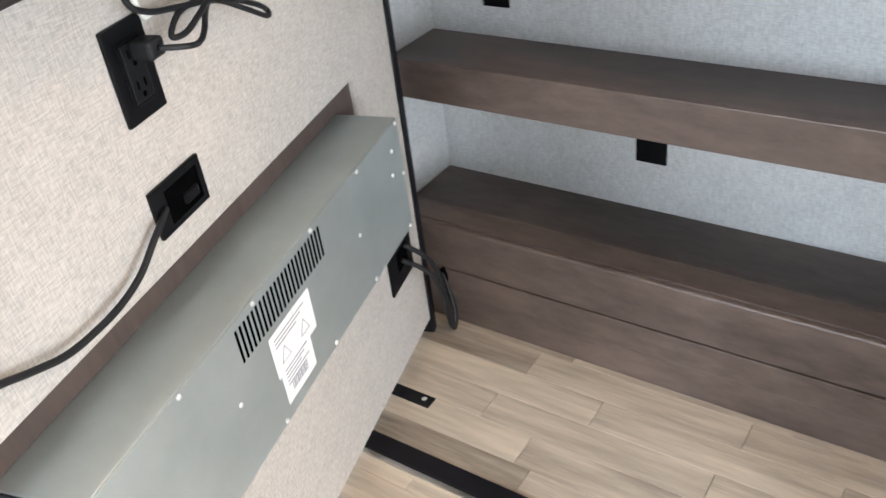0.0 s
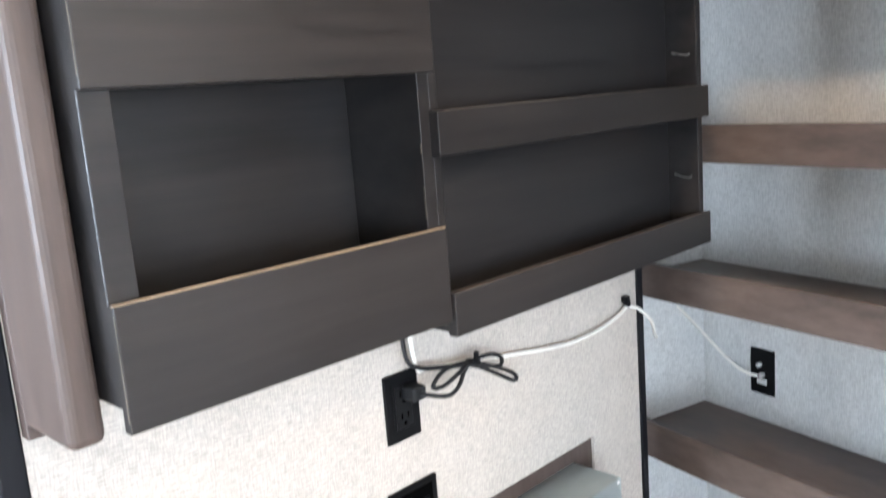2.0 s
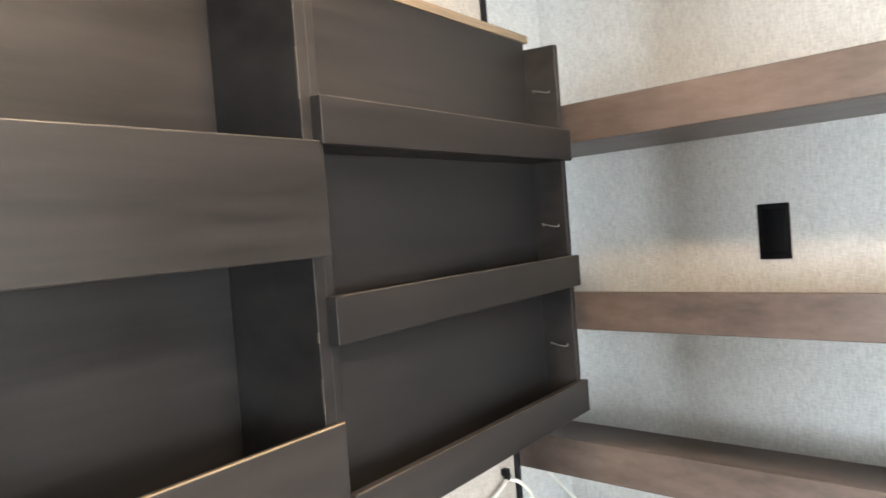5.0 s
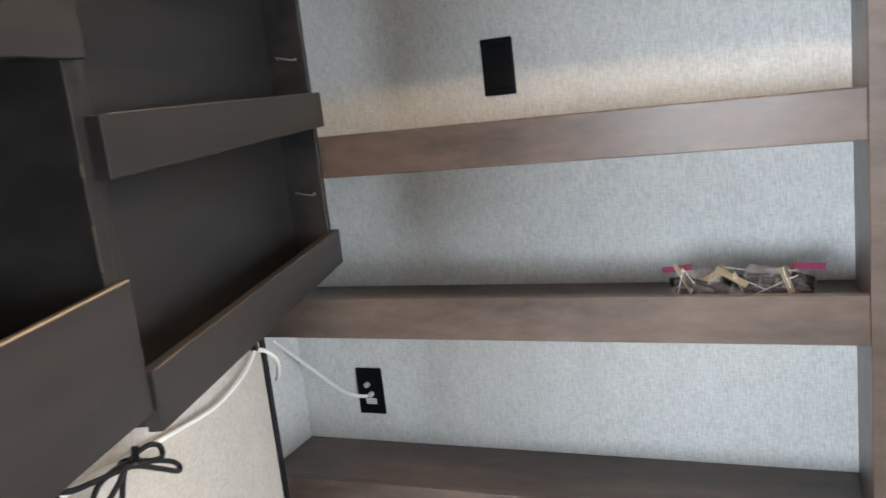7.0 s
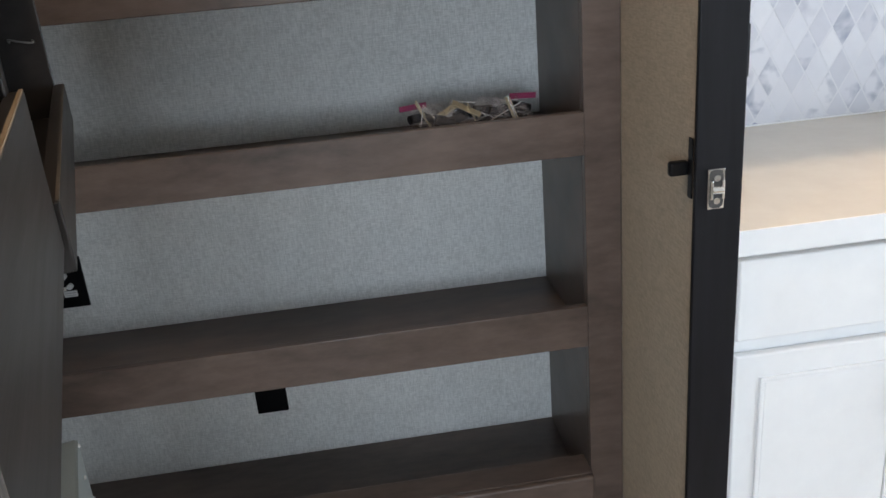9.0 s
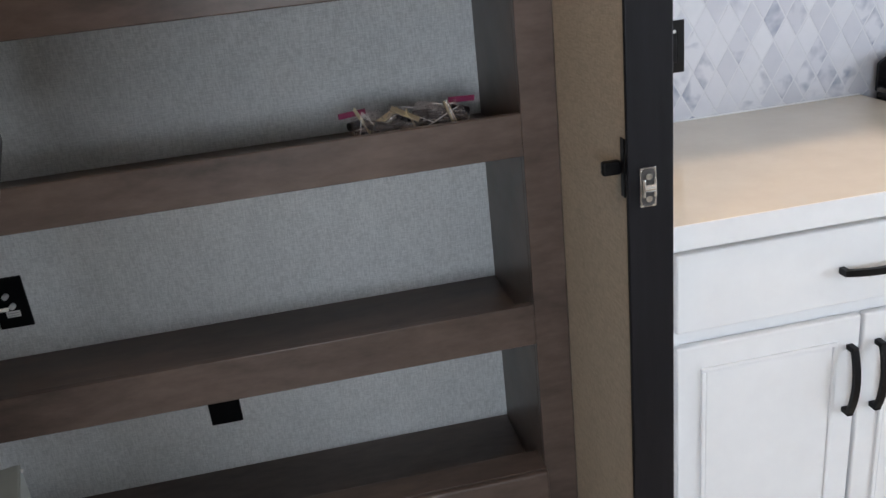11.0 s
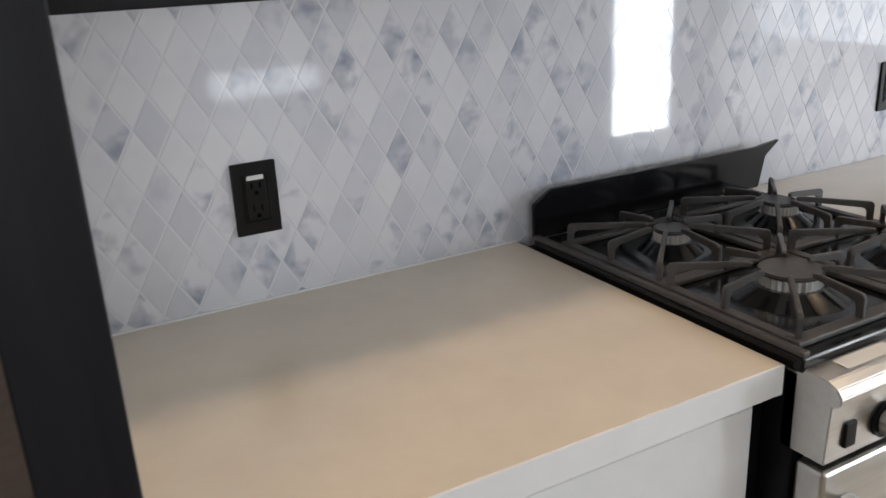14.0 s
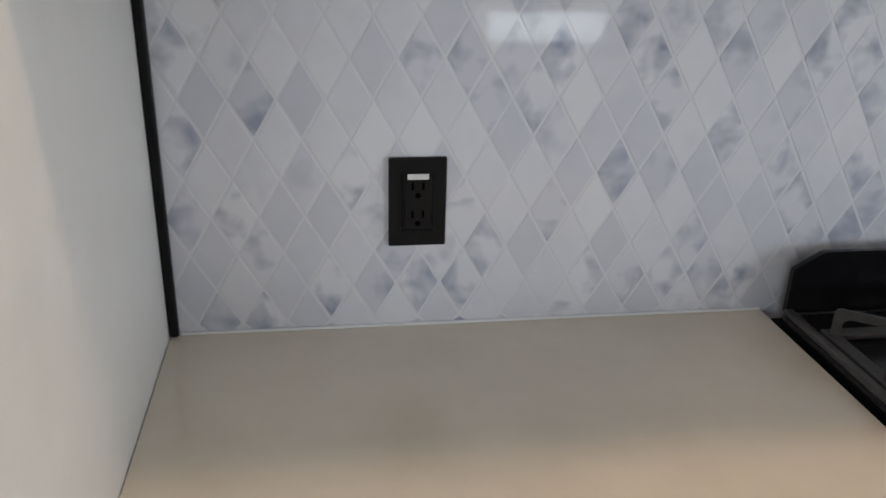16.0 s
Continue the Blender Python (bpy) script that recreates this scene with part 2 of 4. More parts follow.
def marble_tile():
    m = material("glazed_marble_diamond", (0.7, 0.71, 0.74), 0.045)
    t = m.node_tree
    bsdf = t.nodes["Principled BSDF"]
    info = t.nodes.new("ShaderNodeObjectInfo")
    isl = t.nodes.new("ShaderNodeNewGeometry")
    rnd = t.nodes.new("ShaderNodeMath")
    rnd.operation = "ADD"
    link(m, info.outputs["Random"], rnd.inputs[0])
    link(m, isl.outputs["Random Per Island"], rnd.inputs[1])
    fr = t.nodes.new("ShaderNodeMath")
    fr.operation = "FRACT"
    link(m, rnd.outputs[0], fr.inputs[0])
    tone = t.nodes.new("ShaderNodeValToRGB")
    e = tone.color_ramp.elements
    e[0].position, e[0].color = 0.0, (0.555, 0.57, 0.63, 1)
    e[1].position, e[1].color = 1.0, (0.69, 0.70, 0.74, 1)
    mid = e.new(0.35)
    mid.color = (0.615, 0.625, 0.68, 1)
    link(m, fr.outputs[0], tone.inputs[0])
    co = t.nodes.new("ShaderNodeTexCoord")
    sc = t.nodes.new("ShaderNodeMath")
    sc.operation = "MULTIPLY"
    sc.inputs[1].default_value = 61.0
    link(m, rnd.outputs[0], sc.inputs[0])
    cb = t.nodes.new("ShaderNodeCombineXYZ")
    for k in range(3):
        link(m, sc.outputs[0], cb.inputs[k])
    ad = t.nodes.new("ShaderNodeVectorMath")
    ad.operation = "ADD"
    link(m, co.outputs["Object"], ad.inputs[0])
    link(m, cb.outputs[0], ad.inputs[1])
    vein = node(m, "ShaderNodeTexNoise", Scale=26.0, Detail=2.0, Distortion=0.25)
    link(m, ad.outputs[0], vein.inputs["Vector"])
    vr = t.nodes.new("ShaderNodeValToRGB")
    v = vr.color_ramp.elements
    v[0].position, v[0].color = 0.46, (0, 0, 0, 1)
    v[1].position, v[1].color = 0.80, (1, 1, 1, 1)
    link(m, vein.outputs["Fac"], vr.inputs[0])
    mx = t.nodes.new("ShaderNodeMix")
    mx.data_type = "RGBA"
    some = t.nodes.new("ShaderNodeMath")
    some.operation = "MULTIPLY"
    some.inputs[1].default_value = 7.31
    link(m, rnd.outputs[0], some.inputs[0])
    some2 = t.nodes.new("ShaderNodeMath")
    some2.operation = "FRACT"
    link(m, some.outputs[0], some2.inputs[0])
    pick = t.nodes.new("ShaderNodeValToRGB")
    w = pick.color_ramp.elements
    w[0].position, w[0].color = 0.58, (0.10, 0.10, 0.10, 1)
    w[1].position, w[1].color = 0.76, (1, 1, 1, 1)
    link(m, some2.outputs[0], pick.inputs[0])
    both = t.nodes.new("ShaderNodeMath")
    both.operation = "MULTIPLY"
    link(m, vr.outputs[0], both.inputs[0])
    link(m, pick.outputs[0], both.inputs[1])
    link(m, both.outputs[0], mx.inputs[0])
    link(m, tone.outputs[0], mx.inputs[6])
    mx.inputs[7].default_value = (0.23, 0.26, 0.36, 1)
    link(m, mx.outputs[2], bsdf.inputs["Base Color"])
    return m


TILE = marble_tile()


# ---- builders ----
def thing(name, m, label, category, group="", kind=""):
    ob = new(name)
    ob.empty_display_size = 0.05
    ob.matrix_world = m
    return tagged(ob, label, category, group, kind)


def part(name, bm, mat, parent=None, label="", smooth=False):
    me = bpy.data.meshes.new(name)
    bm.to_mesh(me)
    bm.free()
    if smooth:
        for p in me.polygons:
            p.use_smooth = True
    me.materials.append(mat)
    ob = new(name, me)
    if parent is not None:
        ob.parent = parent
    return tagged(ob, label)


def structure(name, bm, mat, label, category):
    return tagged(part(name, bm, mat), label, category, "", "structure")


def cuboid(x0, x1, y0, y1, z0, z1, bevel=0.0, bm=None, seg=2):
    b = bmesh.new()
    bmesh.ops.create_cube(b, size=1)
    for v in b.verts:
        v.co = Vector(((x0 + x1) / 2 + v.co.x * (x1 - x0), (y0 + y1) / 2 + v.co.y * (y1 - y0), (z0 + z1) / 2 + v.co.z * (z1 - z0)))
    if bevel:
        bmesh.ops.bevel(b, geom=b.edges[:], offset=bevel, segments=seg, affect="EDGES", profile=0.5)
    bmesh.ops.recalc_face_normals(b, faces=b.faces)
    return merged(bm, b)


def merged(bm, b):
    if bm is None:
        return b
    me = bpy.data.meshes.new("tmp")
    b.to_mesh(me)
    b.free()
    bm.from_mesh(me)
    bpy.data.meshes.remove(me)
    return bm


def cyl(radius, length, m, seg=20, bm=None, top=None, bevel=0.0):
    b = bmesh.new()
    bmesh.ops.create_cone(b, cap_ends=True, segments=seg, radius1=radius, radius2=radius if top is None else top, depth=length)
    if bevel:
        bmesh.ops.bevel(b, geom=[e for e in b.edges if len(e.link_faces) == 2 and e.calc_face_angle(0) > 0.9], offset=bevel, segments=2, affect="EDGES")
    bmesh.ops.transform(b, matrix=m, verts=b.verts)
    return merged(bm, b)


def prism(outline, m, depth, bevel=0.0, bm=None):
    """A flat outline in x, y, thickened along z from 0 to depth."""
    b = bmesh.new()
    f = b.faces.new([b.verts.new((x, y, 0)) for x, y in outline])
    g = bmesh.ops.extrude_face_region(b, geom=[f])
    bmesh.ops.translate(b, verts=[v for v in g["geom"] if isinstance(v, bmesh.types.BMVert)], vec=(0, 0, depth))
    bmesh.ops.recalc_face_normals(b, faces=b.faces)
    if bevel:
        bmesh.ops.bevel(b, geom=b.edges[:], offset=bevel, segments=2, affect="EDGES")
    bmesh.ops.transform(b, matrix=m, verts=b.verts)
    return merged(bm, b)


def tube(points, radius, steps=8, seg=8, bm=None):
    """A round cord along a smooth line through the points."""
    pts = [Vector(p) for p in points]
    line = []
    for i in range(len(pts) - 1):
        p0, p1, p2, p3 = pts[max(i - 1, 0)], pts[i], pts[i + 1], pts[min(i + 2, len(pts) - 1)]
        for k in range(steps):
            s = k / steps
            line.append(0.5 * (2 * p1 + (p2 - p0) * s + (2 * p0 - 5 * p1 + 4 * p2 - p3) * s * s + (3 * p1 - p0 - 3 * p2 + p3) * s ** 3))
    line.append(pts[-1])
    b = bmesh.new()
    rings = []
    for i, p in enumerate(line):
        d = (line[min(i + 1, len(line) - 1)] - line[max(i - 1, 0)]).normalized()
        side = d.orthogonal().normalized() if not rings else (last - d * last.dot(d)).normalized()
        last = side
        up = d.cross(side)
        rings.append([b.verts.new(p + radius * (math.cos(2 * math.pi * k / seg) * side + math.sin(2 * math.pi * k / seg) * up)) for k in range(seg)])
    for r0, r1 in zip(rings, rings[1:]):
        for k in range(seg):
            b.faces.new((r0[k], r0[(k + 1) % seg], r1[(k + 1) % seg], r1[k]))
    b.faces.new(rings[0])
    b.faces.new(rings[-1])
    bmesh.ops.recalc_face_normals(b, faces=b.faces)
    return merged(bm, b)


def moved(bm, m):
    bmesh.ops.transform(bm, matrix=m, verts=bm.verts)
    return bm


def I(x=0, y=0, z=0):
    return Matrix.Translation((x, y, z))


# ---- the shell ----
T = 0.06
bm = cuboid(WEST - T, EAST + T, SOUTH - T, BACK + T, -0.07, -0.012)
structure("floor", bm, JOINT, "dark underlay beneath washed oak floor planks", "floor")
bm = cuboid(WEST - T, EAST + T, SOUTH - T, BACK + T, CEIL, CEIL + T)
structure("ceiling", bm, CEILING, "smooth off-white ceiling panel", "ceiling")
bm = cuboid(WEST - T, EAST + T, BACK, BACK + T, -0.012, CEIL)
structure("wall_north", bm, LINEN_GREY, "outer wall covered in grey linen-look vinyl", "wall")
bm = cuboid(WEST - T, WEST, SOUTH, BACK, -0.012, CEIL)
structure("wall_west", bm, LINEN_BEIGE, "beige linen-look end wall", "wall")
bm = cuboid(EAST, EAST + T, SOUTH, EAST_FILL[0], -0.012, CEIL)
cuboid(EAST, EAST + T, EAST_FILL[1], BACK, -0.012, CEIL, bm=bm)
cuboid(EAST, EAST + T, EAST_FILL[0], EAST_FILL[1], -0.012, EAST_FILL[2], bm=bm)
cuboid(EAST, EAST + T, EAST_FILL[0], EAST_FILL[1], EAST_FILL[3], CEIL, bm=bm)
structure("wall_east", bm, WALLWHITE, "pale end wall with a wide opening added for fill light", "wall")
bm = bmesh.new()
edges = sorted({WEST - T, EAST + T, *[w[0] for w in WINDOWS], *[w[1] for w in WINDOWS]})
for a, b in zip(edges, edges[1:]):
    w = [q for q in WINDOWS if q[0] == a]
    if w:
        cuboid(a, b, SOUTH - T, SOUTH, -0.012, w[0][2], bm=bm)
        cuboid(a, b, SOUTH - T, SOUTH, w[0][3], CEIL, bm=bm)
    else:
        cuboid(a, b, SOUTH - T, SOUTH, -0.012, CEIL, bm=bm)
structure("wall_south", bm, LINEN_BEIGE, "beige linen-look wall with windows and entry door", "wall")
for n, (a, b, c, d) in enumerate(WINDOWS):
    win = thing(f"window_{n + 1}", I(a, SOUTH, c), "black-framed window letting in daylight", "window", "windows of the opposite wall", "structure")
    fr = bmesh.new()
    for q in ((0, b - a, 0, 0.03), (0, b - a, d - c - 0.03, d - c)):
        cuboid(q[0], q[1], -0.05, 0.008, q[2], q[3], bm=fr)
    for q in ((0, b - a - 0.03) if a > 2 else (0, (b - a) / 2 - 0.015, b - a - 0.03)):
        cuboid(q, q + 0.03, -0.05, 0.008, 0.03, d - c - 0.03, bm=fr)
    part("window_frame", fr, BLACKTRIM, win)
bm = cuboid(-40, 40, -60, SOUTH - 0.2, -0.6, -0.5)
structure("ground", bm, grain(material("dry_grass_lot", (0.2, 0.2, 0.1)), (0.10, 0.12, 0.05), (0.28, 0.26, 0.16), (1, 1, 1), 1.0, 0.0), "grassy lot outside the windows", "ground")

# pantry side walls and the partition to the kitchen
PX0, PX1 = 0.14, 1.375
bm = cuboid(PX0 - 0.05, PX0, 1.98, BACK, 0, CEIL)
structure("wall_pantry_side", bm, LINEN_GREY, "pantry side wall in grey linen-look vinyl", "wall")
bm = cuboid(WEST, PX0 - 0.05, 1.98, 2.03, 0, CEIL)
cuboid(PX0 - 0.05, 0.30, 1.94, 1.98, 0, CEIL, bm=bm)
structure("wall_hinge_side", bm, LINEN_BEIGE, "beige linen-look wall beside the hinged panel", "wall")
bm = cuboid(1.447, 1.496, 1.832, BACK, 0, CEIL)
wp = structure("wall_partition", bm, WALLWHITE, "partition wall between pantry and kitchen counter", "wall")
bm = cuboid(1.444, 1.447, 1.834, FACE, 0, CEIL)
part("tan_facing", bm, LINEN_TAN, wp, "tan linen-look facing on the pantry side")
bm = cuboid(1.441, 1.512, 1.822, 1.832, 0, CEIL, 0.002)
part("end_trim", bm, BLACKTRIM, wp, "black painted end board")
bm = cuboid(1.4965, 1.508, BACK - 0.022, BACK - 0.01, 0.879, 1.36, 0.003)
structure("trim_corner", bm, BLACK, "black corner bead where splashback meets wall", "trim")

# ---- pantry ----
bm = cuboid(1.052, 1.057, BACK - 0.001, BACK, 0.2, CEIL)
structure("trim_seam", bm, LINEN_GREY, "faint vertical seam in the grey linen-look wall vinyl", "trim")
pantry = thing("built_in_pantry", I(PX0, FACE, 0), "dark brown laminate pantry with five lipped shelves", "pantry")


def pp(name, x0, x1, y0, y1, z0, z1, bevel=0.0015, mat=SHELF, label="", parent=None):
    return part(name, moved(cuboid(x0, x1, y0, y1, z0, z1, bevel), I(-PX0, -FACE, 0)), mat, parent or pantry, label)


SH = [(1.708, 1.630), (1.331, 1.255), (1.025, 0.946), (0.646, 0.559)]
for top, low in SH:
    sh = pp("shelf", PX0, PX1, FACE + 0.018, BACK, low, low + 0.016)
    q = pp("lip", PX0, PX1, FACE, FACE + 0.018, low, top, 0.002)
    q.parent = sh
pp("shelf", PX0, PX1, FACE - 0.011, BACK, 0.175, 0.193)
for z0, z1, y in ((0.0, 0.084, -0.024), (0.086, 0.152, -0.031), (0.1535, 0.272, -0.029)):
    pp("kick_board", PX0, PX1, FACE + y, FACE + y + 0.016, z0, z1, 0.005 if z1 > 0.2 else 0.0015)
pp("nosing", PX0, PX1, FACE - 0.0125, FACE + 0.055, 0.258, 0.2715, 0.002)
pp("stile", PX1, 1.444, FACE, FACE + 0.02, 0.0, CEIL, 0.002)
pp("side_panel", PX1, PX1 + 0.015, FACE + 0.02, BACK, 0.0, CEIL, 0.0)

# ---- the hinged panel, 15 degrees short of square ----
HINGE = (0.347, 2.052)
DOOR = pose(HINGE[0], HINGE[1], 0, 0, 0, 15.2 - 90)
LOW, HIGH, WIDE = 0.05, 2.08, 1.232
panel = thing("door_1", DOOR, "open hinged panel with beige linen-look back", "door", "", "structure")
FX0, FX1, FZ0, FZ1 = 0.178, 1.076, 0.45, 0.727
bm = cuboid(0, WIDE, -0.035, 0, FZ1, HIGH)
cuboid(0, WIDE, -0.035, 0, LOW, FZ0, bm=bm)
cuboid(0, FX0, -0.035, 0, FZ0, FZ1, bm=bm)
cuboid(FX1, WIDE, -0.035, 0, FZ0, FZ1, bm=bm)
part("back_panel", bm, LINEN_BEIGE, panel)
part("hinge_post", cuboid(-0.024, -0.002, -0.04, 0.004, 0.004, HIGH, 0.003), BLACKTRIM, panel, "black hinge-side post")
part("edge_trim", cuboid(WIDE, WIDE + 0.03, -0.045, 0.004, LOW, HIGH, 0.003), BLACKTRIM, panel, "black free-edge trim")
bm = cuboid(FX0, FX1, -0.033, -0.006, 0.692, FZ1)
cuboid(1.048, FX1, -0.033, -0.006, FZ0, 0.692, bm=bm)
cuboid(FX0, 0.236, -0.033, -0.006, FZ0, 0.692, bm=bm)
part("cutout_frame", bm, STILE, panel, "brown wood framing round the fireplace cut-out")
part("outer_stile", cuboid(1.2, WIDE - 0.001, 0.0005, 0.02, 1.105, HIGH, 0.002), STILE, panel)
part("tv_casing", cuboid(1.197, 1.234, 0.021, 0.142, 1.122, HIGH, 0.010, seg=4), STILE, panel, "glossy rounded brown casing")


def at_door(name, u, w, z, label, category, group=""):
    return thing(name, DOOR @ I(u, w, z), label, category, group)


knob = at_door("bumper_knob", 1.243, 0.004, 1.005, "round chrome bumper knob on the panel's black edge", "knob")
bm = cyl(0.010, 0.012, pose(0, 0.006, 0, 90))
part("stem", bm, CHROME, knob)
b = bmesh.new()
bmesh.ops.create_uvsphere(b, u_segments=20, v_segments=12, radius=0.014)
bmesh.ops.scale(b, vec=(1, 0.6, 1), verts=b.verts)
part("head", moved(b, I(0, 0.015, 0)), CHROME, knob, smooth=True)

# ---- shelf rack on the panel ----
rack = at_door("storage_rack", 0.0, 0.0, 1.12, "dark espresso plywood storage rack hung on the panel", "storage rack")


def rk(name, x0, x1, y0, y1, z0, z1, bevel=0.0015, mat=ESPRESSO, label=""):
    return part(name, moved(cuboid(x0, x1, y0, y1, z0, z1, bevel), I(0, 0, -1.12)), mat, rack, label)


W1 = 0.180
RTOP = 1.83
rk("back_board", 0.058, 0.7385, 0.104, 0.118, 1.122, RTOP - 0.012)
rk("back_board", 0.775, 1.160, 0.028, 0.042, 1.145, RTOP + 0.15)
rk("top_edge", 0.040, 0.7385, 0.098, 0.119, RTOP - 0.011, RTOP + 0.004, 0.001, RAWEDGE, "pale raw plywood edge")
rk("side_board", 0.042, 0.058, 0.001, W1, 1.13, 1.805)
rk("side_board", 0.7385, 0.7535, 0.001, W1 - 0.004, 1.13, 1.98)
rk("side_board", 0.7545, 0.775, 0.001, W1 - 0.002, 1.145, 1.98)
rk("side_board", 1.160, 1.192, 0.001, W1 - 0.006, 1.16, 1.98)
for z0, z1 in ((1.588, 1.645), (1.354, 1.411), (1.117, 1.176)):
    rk("rail", 0.040, 0.758 if z0 > 1.2 else 0.751, W1 - 0.003, W1 + 0.013, z0, z1)
    rk("rack_shelf", 0.058, 0.738, 0.118, W1 - 0.004, z0, z0 + 0.014)
for z0, z1 in ((1.458, 1.592), (1.138, 1.263)):
    rk("front_board", 0.752, 1.194, W1 - 0.005, W1 + 0.008, z0, z1)
    rk("rack_shelf", 0.775, 1.160, 0.042, W1 - 0.006, z0 + 0.004, z0 + 0.018)
rk("top_edge", 0.752, 1.194, W1 + 0.0045, W1 + 0.0075, 1.2625, 1.2642, 0.0, RAWEDGE, "worn pale top edge")
# Pale strips give both the worn rail edges and the glint along them.
for z in (1.645, 1.411, 1.176):
    rk("worn_glint_edge", 0.046, 0.745, W1 + 0.0095, W1 + 0.0125, z - 0.0006, z + 0.0004, 0.0, EDGE_WEAR_GLINT, "worn pale top edge")
rk("worn_glint_edge", 0.757, 1.05, W1 + 0.0045, W1 + 0.0075, 1.5915, 1.5924, 0.0, EDGE_WEAR_GLINT, "worn pale top edge")
# Board ends: chips, plus a reflection painted in as pale strips.
for z0, z1 in ((1.470, 1.585), (1.150, 1.255)):
    rk("worn_glint_edge", 1.1935, 1.1944, W1 + 0.006, W1 + 0.0082, z0, z1, 0.0, EDGE_WEAR_GLINT, "chipped board end with a pale reflection painted in")
for z0, z1 in ((1.277, 1.318), (1.36, 1.372), (1.64, 1.70)):
    rk("worn_glint_edge", 0.7748, 0.7754, W1 - 0.0045, W1 - 0.0016, z0, z1, 0.0, EDGE_WEAR_GLINT, "chipped pale divider edge")
for z in (1.72, 1.47, 1.245):
    part("hanger_clip", moved(tube([(0.0585, 0.135, 0), (0.066, 0.135, 0.004), (0.070, 0.15, 0.0), (0.066, 0.165, -0.003), (0.0585, 0.165, 0)], 0.0016, 4, 6), I(0, 0, z - 1.12)), WIRE, rack, "small grey wire clip")

# ---- electric fireplace seen from behind ----
fire = at_door("electric_fireplace", 0.240, 0.0, 0.478, "grey galvanised back of an electric fireplace insert", "fireplace")
FW, FD, FH = 0.812, 0.10, 0.213
bm = cuboid(0, FW - 0.0015, -0.03, FD, 0, FH, 0.0015)
part("case", bm, STEEL, fire)
part("side_plate", cuboid(FW - 0.001, FW + 0.001, -0.03, FD - 0.002, 0.001, FH - 0.002), NAVY, fire, "black painted side")
part("rear_plate", cuboid(0.001, FW - 0.001, FD + 0.0004, FD + 0.0022, 0.001, FH - 0.001, 0.0005), STEEL, fire)
for k in range(24):
    x = 0.312 + k * 0.0098
    part("vent_slot", cuboid(x, x + 0.0042, FD + 0.0016, FD + 0.0030, 0.152, 0.200, 0.0), SLOT, fire)
for x, z in [(0.012 + k * 0.161, FH - 0.006) for k in range(6)] + [(0.012 + k * 0.161, 0.007) for k in range(6)] + [(0.006, 0.11), (0.05, 0.13), (FW - 0.007, 0.18), (FW - 0.007, 0.06), (0.2, 0.11), (0.42, 0.135), (0.57, 0.11), (0.76, 0.12), (0.04, 0.17)]:
    part("screw", cyl(0.0036, 0.003, pose(x, FD + 0.0032, z, 90), 10, bevel=0.0008), ZINC, fire)
for k in range(7):
    part("side_slot", cuboid(FW + 0.0005, FW + 0.0022, 0.03, 0.07, 0.02 + k * 0.012, 0.025 + k * 0.012), SLOT, fire)
for x0, x1, z0, z1, tone in ((0.373, 0.486, 0.072, 0.140, 0), (0.396, 0.480, 0.022, 0.084, 1)):
    sheet = part("warning_label", cuboid(x0, x1, FD + 0.0024 + tone * 0.0003, FD + 0.0029 + tone * 0.0003, z0, z1), PAPER, fire, "white printed warning label")
    y = FD + 0.0029 + tone * 0.0003
    for k in range(5):
        w = (x1 - x0) * (0.75 - 0.12 * (k % 3))
        if tone == 0 and k > 2:
            continue
        part("print_line", cuboid(x1 - 0.01 - w, x1 - 0.01, y, y + 0.0003, z1 - 0.012 - k * 0.006, z1 - 0.0095 - k * 0.006), INK, sheet)
    if tone:
        for k in range(14):
            part("print_line", cuboid(x0 + 0.022 + k * 0.0032, x0 + 0.0236 + k * 0.0032 + 0.0006 * (k % 3), y, y + 0.0003, z0 + 0.012, z0 + 0.026), INK, sheet)
    else:
        for cx in (x0 + 0.03, x0 + 0.085):
            tri = bmesh.new()
            for a, b in (((-0.012, -0.01), (0.012, -0.01)), ((0.012, -0.01), (0, 0.012)), ((0, 0.012), (-0.012, -0.01))):
                tube([(cx + a[0], y, z0 + 0.025 + a[1]), (cx + b[0], y, z0 + 0.025 + b[1])], 0.0007, 1, 4, tri)
            part("print_mark", tri, INK, sheet)


# ---- plates and cables on the panel ----
def plate(name, m, w, h, label, category="wall plate", mat=BLACK):
    p = thing(name, m, label, category)
    part("cover", cuboid(-w / 2, w / 2, 0, 0.006, -h / 2, h / 2, 0.002), mat, p)
    return p


def merged_frame(hx, hz, w, y0, y1):
    b = cuboid(-hx, hx, y0, y1, hz - w, hz, 0.0006)
    cuboid(-hx, hx, y0, y1, -hz, -hz + w, 0.0006, bm=b)
    cuboid(-hx, -hx + w, y0, y1, -hz + w, hz - w, 0.0006, bm=b)
    cuboid(hx - w, hx, y0, y1, -hz + w, hz - w, 0.0006, bm=b)
    return b


def sockets(p):
    part("insert", cuboid(-0.0165, 0.0165, 0.0062, 0.0088, -0.0335, 0.0335, 0.0012), CHARCOAL, p)
    part("bezel", merged_frame(0.0205, 0.0375, 0.0030, 0.006, 0.0076), BLACK, p)
    for z in (-0.018, 0.018):
        for x in (-0.0065, 0.0065):
            part("slot", cuboid(x - 0.0015, x + 0.0015, 0.0084, 0.0091, z - 0.001, z + 0.0085), SLOT, p)
        part("ground_hole", cyl(0.0034, 0.0006, pose(0, 0.0088, z - 0.008, 90), 12), SLOT, p)


